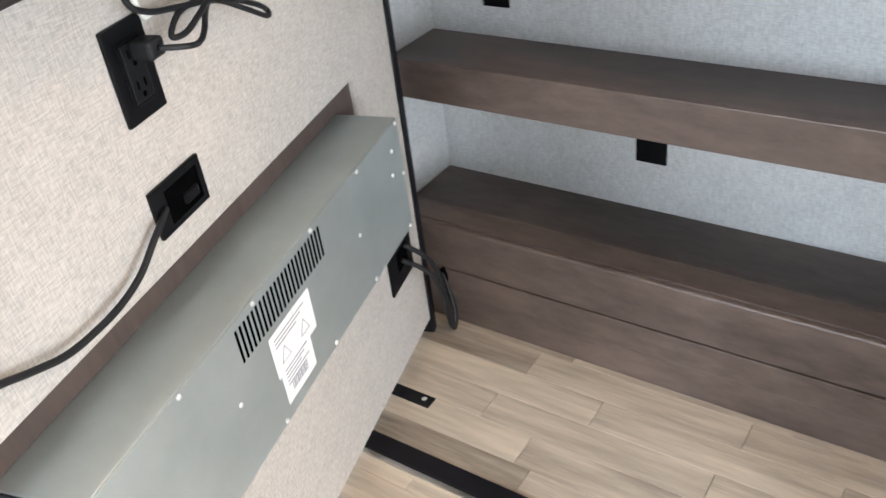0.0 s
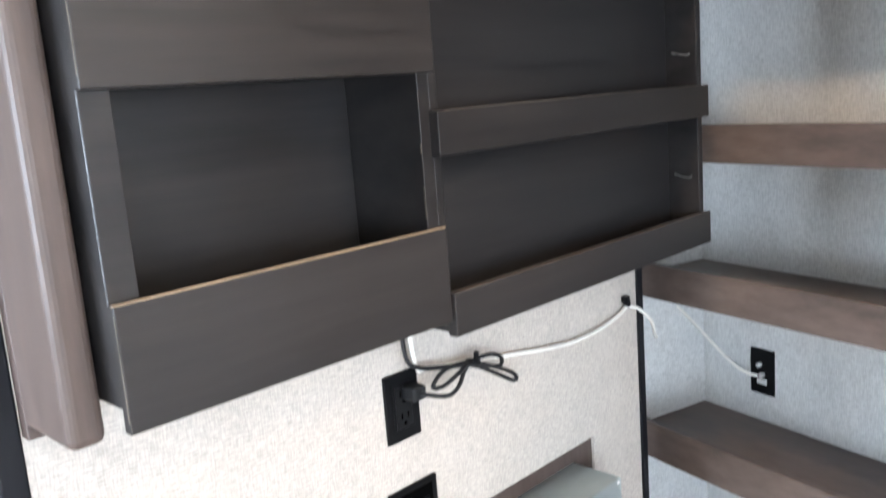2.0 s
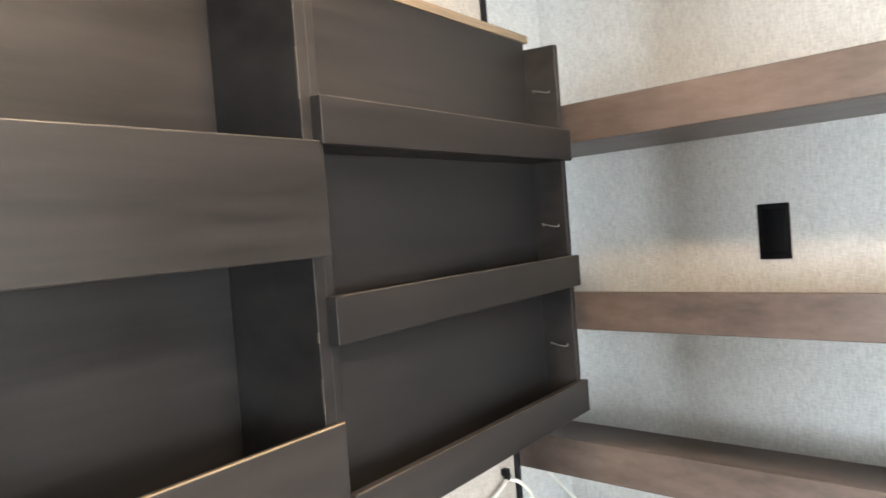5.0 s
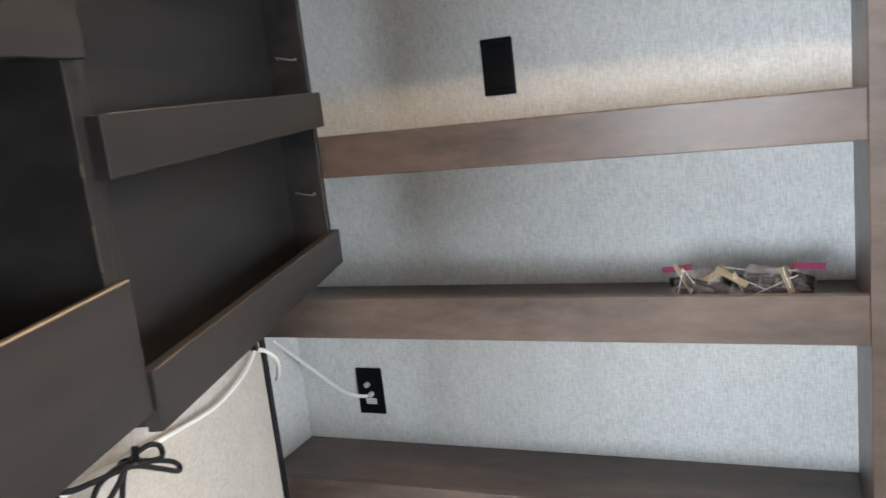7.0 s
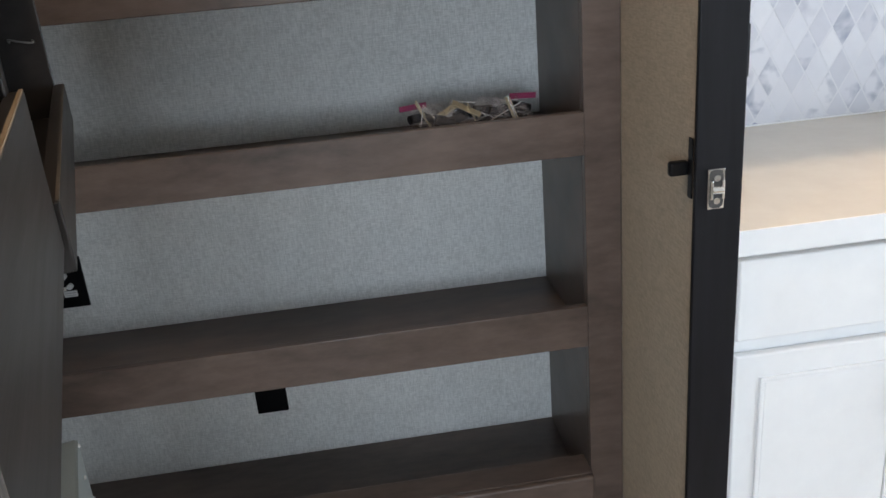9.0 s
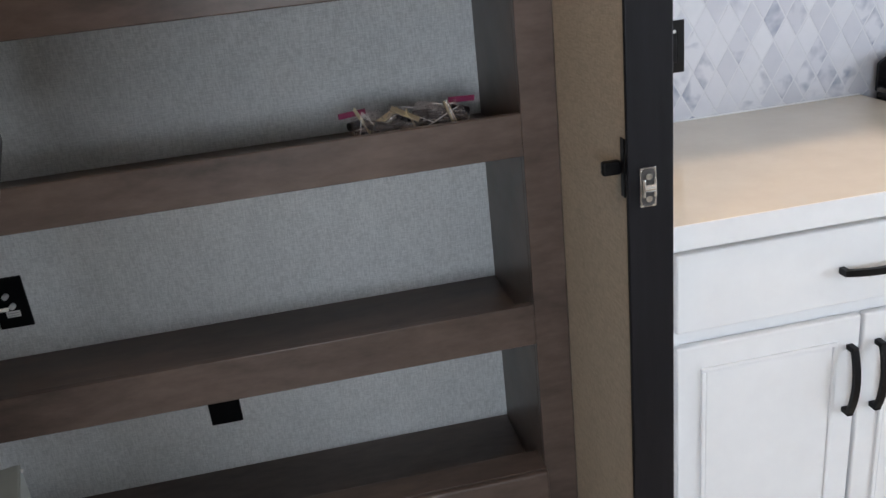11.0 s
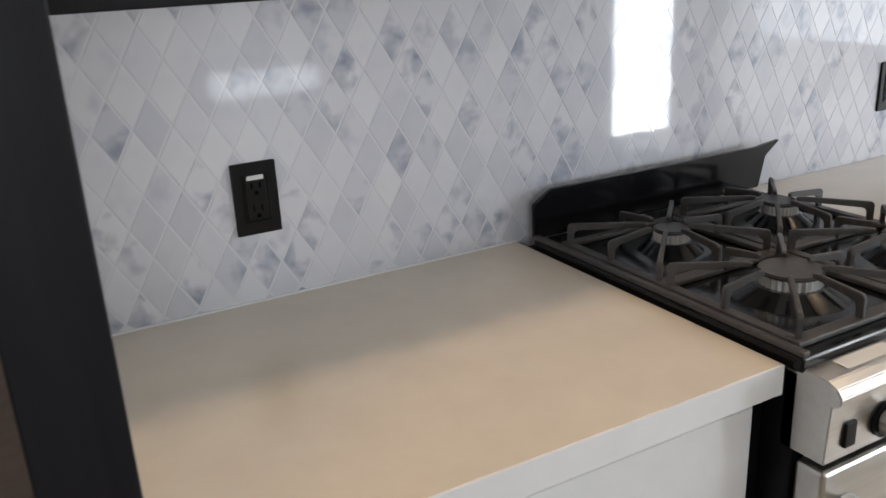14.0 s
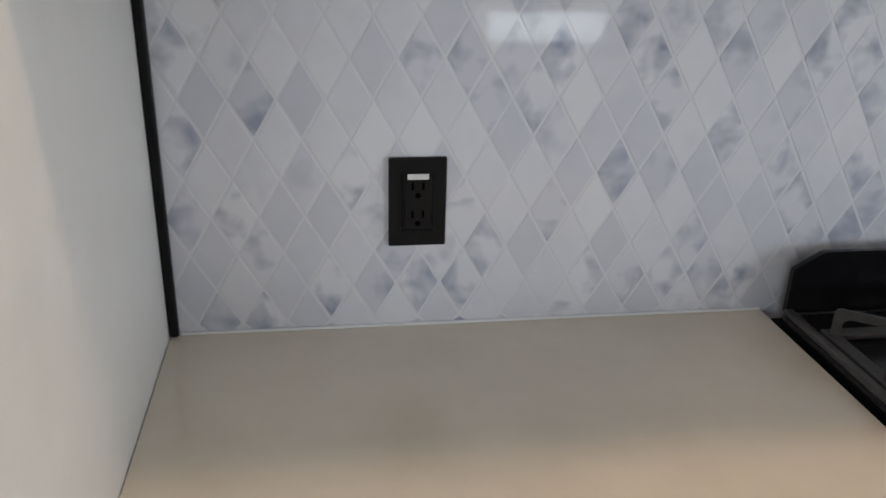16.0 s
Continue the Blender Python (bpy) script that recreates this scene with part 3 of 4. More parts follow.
p = plate("power_outlet", DOOR @ I(0.690, 0.0, 0.962), 0.070, 0.110, "black power outlet plate with a plugged-in cord", "outlet")
sockets(p)
plug = at_door("coiled_cable", 0.680, 0.0088, 0.985, "black power cord coiled and tied beneath the rack", "cable")
bm = cuboid(-0.014, 0.014, 0.0, 0.028, -0.011, 0.011, 0.004)
part("plug", bm, RUBBER, plug)
bm = tube([(0, 0.028, 0.0), (-0.022, 0.05, -0.006), (-0.05, 0.046, -0.012), (-0.078, 0.036, -0.008), (-0.10, 0.03, 0.010), (-0.125, 0.028, 0.018), (-0.158, 0.034, 0.020), (-0.182, 0.036, 0.008),
           (-0.17, 0.042, -0.002), (-0.135, 0.036, 0.008), (-0.105, 0.032, 0.016), (-0.075, 0.036, 0.010), (-0.045, 0.034, 0.0), (-0.025, 0.03, 0.004), (-0.06, 0.024, 0.020), (-0.118, 0.026, 0.016),
           (-0.17, 0.03, -0.006), (-0.208, 0.034, -0.026), (-0.214, 0.040, -0.036), (-0.20, 0.044, -0.036), (-0.16, 0.040, -0.012), (-0.118, 0.032, 0.012), (-0.06, 0.022, 0.024), (-0.012, 0.016, 0.036), (0.010, 0.012, 0.06), (0.014, 0.012, 0.14)], 0.0036, 6, 8)
part("cord", bm, RUBBER, plug, smooth=True)
bm = tube([(-0.120 + 0.009 * math.cos(a), 0.029 + 0.012 * math.sin(a), 0.016) for a in [k * math.pi / 4 for k in range(9)]], 0.0035, 3, 6)
tube([(-0.118, 0.036, 0.012), (-0.118, 0.040, 0.036)], 0.0048, 2, 6, bm)
part("cable_tie", bm, BLACK, plug)

box2 = plate("junction_plate", DOOR @ I(0.683, 0.0, 0.797), 0.104, 0.064, "black recessed junction plate with a cord leaving it", "wall plate")
part("recess", cuboid(-0.040, 0.028, 0.0055, 0.0068, -0.022, 0.022, 0.0), SLOT, box2)
part("rim", cuboid(-0.03, 0.0, 0.0065, 0.011, -0.012, 0.002, 0.002), BLACK, box2)
cord = at_door("black_cord", 0.728, 0.0, 0.770, "black cord draped over the fireplace top", "cable")
bm = tube([(-0.012, 0.006, 0.030), (0.004, 0.012, 0.028), (0.036, 0.018, 0.018), (0.075, 0.02, -0.002), (0.116, 0.02, -0.012), (0.16, 0.02, -0.013), (0.204, 0.018, -0.009), (0.245, 0.015, 0.005),
           (0.283, 0.012, 0.020), (0.322, 0.012, 0.026), (0.345, 0.013, 0.034), (0.365, 0.014, 0.018), (0.382, 0.014, -0.02), (0.378, 0.016, -0.09), (0.362, 0.018, -0.18), (0.345, 0.02, -0.27), (0.31, 0.02, -0.34), (0.27, 0.02, -0.37)], 0.0042, 8, 8)
part("jacket", bm, RUBBER, cord, smooth=True)
bm = cyl(0.009, 0.012, pose(0.345, 0.006, 0.036, 90), 12)
part("clamp", bm, BLACK, cord)

plate("cable_plate", DOOR @ I(0.112, 0.0, 0.295), 0.118, 0.105, "black cable outlet plate under the fireplace", "wall plate")
part("recess", cuboid(-0.03, 0.02, 0.0055, 0.007, -0.015, 0.03), SLOT, bpy.data.objects["cable_plate"])
M = DOOR.inverted()
hole_local = M @ Vector((0.352, FACE - 0.030, 0.13))
for n, (du, dz, sag) in enumerate(((0.0, 0.03, 0.17), (0.02, 0.005, 0.155))):
    start = Vector((0.095 + du, 0.008, 0.295 + dz))
    mid1 = start.lerp(hole_local, 0.3) + Vector((0, 0.04, -0.03))
    low = start.lerp(hole_local, 0.7) + Vector((0, 0.03, -sag))
    c = at_door("pantry_cable", start.x, 0.0, 0.2, "grey-black cable looping from the panel into the pantry base", "cable", "cables at the hinge")
    pts = [start, mid1, low, low.lerp(hole_local, 0.5) + Vector((-0.01, 0.01, -0.03)), hole_local + Vector((0, 0, -0.03 * n)), hole_local + Vector((-0.01, -0.0, 0.01 - 0.03 * n))]
    part("jacket", moved(tube(pts, 0.0054, 8, 8), I(-start.x, 0, -0.2)), RUBBER, c, smooth=True)
g = thing("cable_grommet", I(0.352, FACE - 0.029, 0.13), "black oval cable hole in the pantry base", "grommet")
part("ring", moved(cyl(0.012, 0.006, pose(0, 0, 0, 90), 18), Matrix.Diagonal((1, 1, 2.0, 1))), SLOT, g)

wc = at_door("white_cable", 0.054, 0.0, 0.973, "white coax cable pinned across the panel", "cable")
bm = tube([(0.0, 0.012, 0.0), (0.03, 0.012, -0.012), (0.09, 0.014, -0.022), (0.18, 0.014, -0.026), (0.262, 0.014, -0.018), (0.36, 0.014, -0.002), (0.45, 0.014, 0.014), (0.52, 0.014, 0.028), (0.585, 0.014, 0.038), (0.61, 0.013, 0.050), (0.62, 0.012, 0.15)], 0.0038, 8, 8)
part("jacket", bm, WHITECORD, wc, smooth=True)
bm = tube([(0.0, 0.012, 0.0), (-0.03, 0.022, -0.014), (-0.075, 0.022, -0.048), (-0.118, 0.004, -0.088), (-0.155, -0.014, -0.112), (-0.172, -0.022, -0.119)], 0.0040, 6, 8)
part("loose_end", bm, WHITECORD, wc, "white cable end hanging into the pantry", smooth=True)
bm = cyl(0.007, 0.010, pose(0, 0.012, 0.004, 90), 10)
cuboid(-0.007, 0.007, 0.002, 0.016, 0.006, 0.020, 0.002, bm=bm)
part("clip", bm, BLACK, wc, "small black cable clip")

# ---- pantry wall plates ----
p = plate("blank_plate", pose(0.725, BACK, 1.422, 0, 0, 180), 0.068, 0.115, "glossy black blank wall plate inside the pantry", "wall plate", ENAMEL)
part("cover_face", cuboid(-0.025, 0.025, 0.006, 0.0085, -0.045, 0.045, 0.002), ENAMEL, p)
plate("low_plate", pose(0.707, BACK, 0.377, 0, 0, 180), 0.072, 0.115, "black wall plate half hidden behind a shelf", "wall plate", BLACK)
p = plate("antenna_plate", pose(0.3275, BACK, 0.7035, 0, 0, 180), 0.068, 0.115, "black antenna jack plate with white connectors", "wall plate", BLACK)
for x, z in ((0.004, 0.018), (-0.004, -0.006)):
    part("jack", cyl(0.0062, 0.012, pose(x, 0.012, z, 90), 12, bevel=0.001), ZINC, p)
tag = part("label_tag", cuboid(-0.014, 0.014, 0.006, 0.0068, -0.032, -0.018), PAPER, p, "small white printed tag")
for k in range(2):
    part("print_line", cuboid(-0.011, 0.011, 0.0067, 0.0071, -0.029 + k * 0.005, -0.0275 + k * 0.005), INK, tag)
jc = thing("antenna_cable", I(0.318, BACK - 0.02, 0.697), "white coax cable running to the antenna jack", "cable")
bm = tube([(0.006, 0.002, -0.002), (-0.02, -0.014, 0.006), (-0.055, -0.018, 0.022), (-0.10, -0.036, 0.068), (-0.145, -0.056, 0.118), (-0.182, -0.075, 0.160)], 0.0044, 8, 8)
part("jacket", bm, WHITECORD, jc, smooth=True)

# ---- zip bag of fittings on the middle shelf ----
bag = thing("zip_bag", I(1.182, 2.27, 0.966), "clear magenta-zip plastic bag of black and brass fittings", "plastic bag")
rng = random.Random(5)
for n in range(2):
    b = bmesh.new()
    bmesh.ops.create_grid(b, x_segments=15, y_segments=11, size=0.5)
    off = -0.046 + n * 0.105
    for v in b.verts:
        s, q = v.co.x, v.co.y
        edge = (1 - (2 * s) ** 2) * (1 - (2 * q) ** 2)
        z = 0.008 + 0.052 * max(edge, 0) ** 0.4 + 0.034 * noise.noise((s * 5 + n * 7, q * 5, 1)) + 0.030 * abs(noise.noise((s * 11, q * 11, n)))
        v.co = Vector((off + s * 0.126, -0.03 + q * 0.13, max(1.12 * z, 0.003)))
    part("film", b, BAG, bag, "crinkled clear film")
    side = -1 if n == 0 else 1
    bm = moved(cuboid(-0.026, 0.026, -0.001, 0.001, -0.0055, 0.0055, 0.0005), pose(off + side * 0.052, 0.0, 0.076, 8, 4 * side, 5))
    part("zip", bm, MAGENTA, bag, "magenta zip strip")
for k in range(30):
    x, y = -0.088 + 0.185 * (k % 10) / 9 + rng.uniform(-0.006, 0.006), rng.uniform(-0.075, 0.0)
    m = pose(x, y, 0.013 + 0.021 * (k // 10) + rng.uniform(0, 0.006), rng.uniform(70, 110), rng.uniform(-14, 14), rng.uniform(55, 125))
    part("fitting", cyl(0.0085, 0.036, m, 10, bevel=0.001), BLACK, bag, "black plastic fitting")
for x, y, z, ry, rz, long in ((-0.084, -0.045, 0.070, 62, 20, 0.056), (-0.006, -0.055, 0.074, 28, -10, 0.056), (0.004, -0.05, 0.066, 64, 30, 0.034), (0.078, -0.05, 0.066, 70, -15, 0.044), (-0.035, -0.03, 0.070, -26, 8, 0.048)):
    part("fitting", moved(cuboid(-long / 2, long / 2, -0.006, 0.006, -0.0015, 0.0015, 0.0006), pose(x, y, z, 35, ry, rz)), BRASS, bag, "brass strip")

# White tubes along the creases paint in the film's highlights.
FILM_GLINT = material("painted_film_glint", (0.82, 0.80, 0.80), 0.15)
FILM_GLINT.node_tree.nodes["Principled BSDF"].inputs["Alpha"].default_value = 0.5
for a, b in (((-0.10, -0.06, 0.01), (-0.083, -0.05, 0.088)), ((-0.083, -0.05, 0.088), (-0.052, -0.06, 0.045)), ((-0.06, -0.055, 0.052), (-0.012, -0.05, 0.080)), ((-0.012, -0.05, 0.080), (0.045, -0.055, 0.052)),
             ((0.03, -0.06, 0.046), (0.095, -0.05, 0.074)), ((0.072, -0.05, 0.088), (0.088, -0.06, 0.040)), ((-0.03, -0.03, 0.086), (0.02, -0.03, 0.078)), ((0.05, -0.03, 0.080), (0.09, -0.04, 0.078)), ((-0.098, -0.06, 0.012), (-0.115, -0.055, 0.004))):
    part("crease_glint", tube([a, b], 0.0009, 1, 5), FILM_GLINT, bag, "film crease with its glint painted white")

# ---- latch on the partition ----
la = thing("door_catch", I(1.470, 1.822, 0.968), "clear-and-chrome roller catch on the black end board", "door catch")
part("base", prism([(-0.006, -0.03), (0.006, -0.03), (0.012, -0.022), (0.012, 0.022), (0.006, 0.03), (-0.006, 0.03), (-0.012, 0.022), (-0.012, -0.022)], pose(0, 0, 0, 90), 0.005, 0.0012), IRON, la)
part("clear_shell", moved(merged_frame(0.0125, 0.030, 0.0032, 0.0, 0.004), pose(0, -0.0005, 0, 0, 0, 180)), CHROME, la, "bright clear-plastic rim")
for x in (-0.0085, 0.0085):
    part("rib", cuboid(x - 0.0022, x + 0.0022, -0.011, -0.004, -0.014, 0.014, 0.001), CHROME, la)
for z in (-0.017, 0.017):
    part("screw", cyl(0.005, 0.003, pose(0, -0.007, z, 90), 12), CHROME, la)
part("roller", moved(cyl(0.006, 0.016, pose(0, -0.009, 0, 0, 90, 0), 14), I()), CHROME, la)
hk = thing("latch_hook", I(1.444, 1.855, 0.995), "black latch hook on the tan wall facing", "latch")
part("mount", cuboid(-0.003, 0.0, -0.018, -0.004, -0.045, 0.045, 0.001), BLACK, hk)
part("arm", cuboid(-0.032, -0.003, -0.010, 0.004, -0.011, 0.011, 0.004), BLACK, hk)

# ---- kitchen ----
KX0, KX1, KF, KT = 1.5, 2.285, 1.900, 0.878
SLAB_Y = 1.868
bm = cuboid(KX0 - 0.003, KX1, SLAB_Y, BACK - 0.012, KT - 0.042, KT, 0.0006, seg=1)
ct = thing("countertop", I(KX0, SLAB_Y, KT), "cream solid-surface countertop beside the range", "countertop")
part("slab", moved(bm, I(-KX0, -SLAB_Y, -KT)), QUARTZ, ct)
# Front edge coloured whiter than the slab to show the daylight it catches.
part("front_edge", cuboid(0, KX1 - KX0, -0.004, -0.0003, -0.042, -0.0001, 0.0006), WHITE, ct, "front edge painted paler for the daylight on it")
cab = thing("base_cabinet", I(KX0, KF, 0), "white painted base cabinet with drawer and two doors", "cabinet")


def kc(name, x0, x1, y0, y1, z0, z1, bevel=0.002, mat=WHITE, parent=None, label=""):
    return part(name, moved(cuboid(x0, x1, y0, y1, z0, z1, bevel), I(-KX0, -KF, 0)), mat, parent or cab, label)


kc("carcass", KX0 + 0.002, 2.268, KF, BACK - 0.012, 0.09, KT - 0.043, 0.001)
kc("toe_kick", KX0 + 0.002, 2.268, KF + 0.05, KF + 0.07, 0.0, 0.09, 0.001, BLACK)


def pull(x, z, length, parent, upright):
    pts = []
    for k in range(9):
        s = k / 8 - 0.5
        pts.append((s * length, -0.028 + 0.012 * (2 * s) ** 2, 0))
    b = bmesh.new()
    last = None
    for x0, y0, _ in pts:
        ring = [b.verts.new((x0, y0 + dy, dz)) for dy, dz in ((-0.004, -0.006), (0.004, -0.006), (0.004, 0.006), (-0.004, 0.006))]
        if last:
            for k in range(4):
                b.faces.new((last[k], last[(k + 1) % 4], ring[(k + 1) % 4], ring[k]))
        else:
            b.faces.new(ring)
        last = ring
    b.faces.new(last)
    bmesh.ops.recalc_face_normals(b, faces=b.faces)
    for s in (-1, 1):
        cuboid(s * length / 2 - 0.005, s * length / 2 + 0.005, -0.02, 0.0, -0.006, 0.006, 0.001, bm=b)
    if upright:
        moved(b, pose(0, 0, 0, 0, 90, 0))
    return part("handle", moved(b, I(x - KX0, -0.018, z)), BLACK, parent, "curved black bar handle")


def panel_front(name, x0, x1, z0, z1, raised):
    b = cuboid(x0, x1, KF - 0.018, KF - 0.001, z0, z1, 0.004, seg=3)
    f = part(name, moved(b, I(-KX0, -KF, 0)), WHITE, cab)
    if raised:
        fw = 0.052
        kc("raised_panel", x0 + fw, x1 - fw, KF - 0.0205, KF - 0.017, z0 + fw, z1 - fw, 0.003, WHITE, f)
        bm = bmesh.new()
        for q in ((x0 + fw - 0.008, x1 - fw + 0.008, z1 - fw, z1 - fw + 0.008), (x0 + fw - 0.008, x1 - fw + 0.008, z0 + fw - 0.008, z0 + fw),
                  (x0 + fw - 0.008, x0 + fw, z0 + fw, z1 - fw), (x1 - fw, x1 - fw + 0.008, z0 + fw, z1 - fw)):
            cuboid(q[0], q[1], KF - 0.0225, KF - 0.017, q[2], q[3], 0.002, bm=bm)
        part("moulding", moved(bm, I(-KX0, -KF, 0)), WHITE, f)
    return f


dr = panel_front("drawer_front", 1.545, 2.256, 0.676, 0.820, False)
pull(1.906, 0.743, 0.128, dr, False)
d1 = panel_front("cabinet_door", 1.545, 1.889, 0.093, 0.649, True)
pull(1.869, 0.527, 0.128, d1, True)
d2 = panel_front("cabinet_door", 1.895, 2.256, 0.093, 0.649, True)
pull(1.924, 0.527, 0.128, d2, True)
# Black board set in the cabinet-range gap to give its shade.
gap_board = thing("dark_gap_board", I(2.269, KF, 0), "black board standing for the dark gap beside the range", "panel")
part("board", cuboid(0, 0.024, 0.0, 0.53, 0.0, KT - 0.045, 0.001), BLACK, gap_board)

# cooking range
SX0, SX1, SF = 2.293, 2.852, 1.832
rg = thing("gas_range", I(SX0, SF, 0), "stainless gas range with black cast-iron grates", "range")


def kr(name, x0, x1, y0, y1, z0, z1, bevel=0.002, mat=ENAMEL, label="", parent=None):
    return part(name, moved(cuboid(x0, x1, y0, y1, z0, z1, bevel), I(-SX0, -SF, 0)), mat, parent or rg, label)


kr("body", SX0 + 0.004, SX1 - 0.004, SF + 0.02, BACK - 0.02, 0.06, 0.868, 0.002, BLACK)
kr("cooktop", SX0, SX1, SF + 0.012, BACK - 0.055, 0.87, 0.892, 0.004, ENAMEL)
kr("rim", SX0, SX0 + 0.012, SF + 0.012, BACK - 0.055, 0.892, 0.900, 0.002, IRON)
nose = [(0.04, 0.878), (-0.022, 0.874), (-0.036, 0.868), (-0.043, 0.858), (-0.042, 0.849), (-0.036, 0.843), (-0.031, 0.842), (-0.030, 0.822), (-0.028, 0.757), (0.04, 0.757)]
bm = prism(nose, Matrix(((0, 0, 1, 0.004), (1, 0, 0, 0), (0, 1, 0, 0), (0, 0, 0, 1))), SX1 - SX0 - 0.008, 0.0015)
part("control_panel", bm, STAINLESS, rg, "brushed stainless control panel with rounded nose")
part("rating_sticker", moved(cuboid(0.05, 0.15, -0.016, 0.008, 0.0, 0.0006), pose(0, 0, 0.8762, 3.7)), PAPER, rg, "faded white sticker")
od = kr("oven_door", SX0 + 0.006, SX1 - 0.006, SF - 0.03, SF + 0.015, 0.17, 0.745, 0.006, STAINLESS, "stainless oven door")
kr("oven_window", SX0 + 0.07, SX1 - 0.07, SF - 0.033, SF - 0.029, 0.30, 0.62, 0.002, ENAMEL, "dark oven window", od)
bm = tube([(0.04, -0.075, 0.69), (SX1 - SX0 - 0.04, -0.075, 0.69)], 0.013, 4, 14)
for x in (0.05, SX1 - SX0 - 0.05):
    cuboid(x - 0.012, x + 0.012, -0.075, -0.03, 0.68, 0.70, 0.003, bm=bm)
part("door_handle", bm, STAINLESS, od, "brushed tubular handle")
for k in range(5):
    x = 0.115 + k * 0.095
    kn = part("knob", cyl(0.021, 0.026, pose(x, -0.047, 0.792, 90), 24, bevel=0.003), STAINLESS, rg, "ridged metal knob")
    part("knob_skirt", cyl(0.026, 0.006, pose(x, -0.0315, 0.792, 90), 24), BLACK, kn)
    part("pointer", cuboid(x - 0.003, x + 0.003, -0.066, -0.059, 0.775, 0.809, 0.001), STAINLESS, kn)
kr("igniter", SX0 + 0.035, SX0 + 0.055, SF - 0.034, SF - 0.027, 0.775, 0.81, 0.001, BLACK, "black rocker switch")
bm = prism([(0.006, 0.0), (0.006, 0.064), (0.045, 0.088), (0.575, 0.088), (0.64, 0.095), (0.60, 0.065), (0.585, 0.0)], pose(0, BACK - 0.04 - SF, 0.89, 90), 0.012, 0.002)
part("backguard", bm, ENAMEL, rg, "black enamel backguard")
for bx, by, rad in ((0.157, 0.165, 0.046), (0.425, 0.165, 0.034), (0.157, 0.41, 0.030), (0.425, 0.41, 0.032)):
    o = Vector((bx, by, 0.892))
    bn = part("burner", cyl(rad * 1.85, 0.018, I(*o) @ I(0, 0, 0.009), 40, top=rad * 1.12), ENAMEL, rg)
    ring = bmesh.new()
    loops = []
    for z in (0.018, 0.034):
        loops.append([ring.verts.new(o + Vector((rad * (1.0 if q % 2 else 0.93) * math.cos(math.pi * q / 30), rad * (1.0 if q % 2 else 0.93) * math.sin(math.pi * q / 30), z))) for q in range(60)])
    for q in range(60):
        ring.faces.new((loops[0][q], loops[0][(q + 1) % 60], loops[1][(q + 1) % 60], loops[1][q]))
    ring.faces.new(loops[1])
    part("burner_ring", ring, ALU, bn, "fluted aluminium burner ring", smooth=False)
    part("burner_cap", cyl(rad * 1.02, 0.007, I(*o) @ I(0, 0, 0.0368), 32, bevel=0.002), IRON, bn, "matt burner cap")


def finger(reach, inner, wide):
    """A grate finger: a foot on the base bar, an upright, and a bar running in over the burner."""
    outline = [(reach, -0.034), (reach, 0.0), (reach - 0.004, 0.005), (inner + 0.010, 0.012), (inner, 0.010), (inner + 0.002, 0.004), (reach - 0.018, -0.006), (reach - 0.012, -0.012), (reach - 0.011, -0.034)]
    return prism(outline, pose(0, wide / 2, 0, 90), wide, 0.0012)


for gx0, gx1 in ((0.016, 0.277), (0.282, 0.543)):
    b = bmesh.new()
    gy0, gy1, gz = 0.032, 0.535, 0.930
    for q in ((gx0, gx1, gy0, gy0 + 0.022), (gx0, gx1, gy1 - 0.018, gy1), (gx0, gx0 + 0.018, gy0 + 0.022, gy1 - 0.018), (gx1 - 0.018, gx1, gy0 + 0.022, gy1 - 0.018), (gx0 + 0.018, gx1 - 0.018, 0.276, 0.300)):
        cuboid(q[0], q[1], q[2], q[3], 0.8925, 0.901, 0.002, bm=b)
    gr = part("grate", b, IRON, rg, "cast-iron pan grate")
    for cy, near, far, inner in ((0.165, gy0, 0.288, 0.046 if gx0 < 0.1 else 0.036), (0.41, 0.288, gy1, 0.034)):
        cx = (gx0 + gx1) / 2
        for dx, dy in ((gx0 - cx, 0), (gx1 - cx, 0), (0, near - cy), (0, far - cy), (gx0 - cx, near - cy), (gx1 - cx, near - cy), (gx0 - cx, far - cy), (gx1 - cx, far - cy)):
            reach = math.hypot(dx, dy) - (0.012 if dx and dy else 0.004)
            turn = math.degrees(math.atan2(dy, dx))
            part("grate_finger", moved(finger(reach, inner, 0.0075), pose(cx, cy, gz, 0, 0, turn)), IRON, gr)

KX2 = 2.858
bm = cuboid(KX2, EAST, SLAB_Y, BACK - 0.012, KT - 0.042, KT, 0.0006, seg=1)
ct = thing("countertop", I(KX2, SLAB_Y, KT), "cream solid-surface countertop beyond the range", "countertop")
part("slab", moved(bm, I(-KX2, -SLAB_Y, -KT)), QUARTZ, ct)
# Daylight on this edge is likewise put in as a whiter colour.
part("front_edge", cuboid(0, EAST - KX2, -0.004, -0.0003, -0.042, -0.0001, 0.0006), WHITE, ct, "front edge painted paler for the daylight on it")
c2 = thing("base_cabinet", I(KX2, KF, 0), "white painted base cabinet beyond the range", "cabinet")
part("carcass", cuboid(0.003, EAST - KX2 - 0.002, 0, BACK - KF - 0.012, 0.09, KT - 0.043, 0.002), WHITE, c2)
for k in range(3):
    part("cabinet_door", cuboid(0.03 + k * 0.56, 0.57 + k * 0.56, -0.018, -0.001, 0.12, 0.83, 0.004), WHITE, c2)

# overhead cabinet
oc = thing("overhead_cabinet", I(KX0, 2.10, 1.366), "white overhead cabinet above the splashback", "cabinet")
part("carcass", cuboid(0, EAST - KX0, 0, BACK - 2.10, 0.0, CEIL - 1.366, 0.002), WHITE, oc)
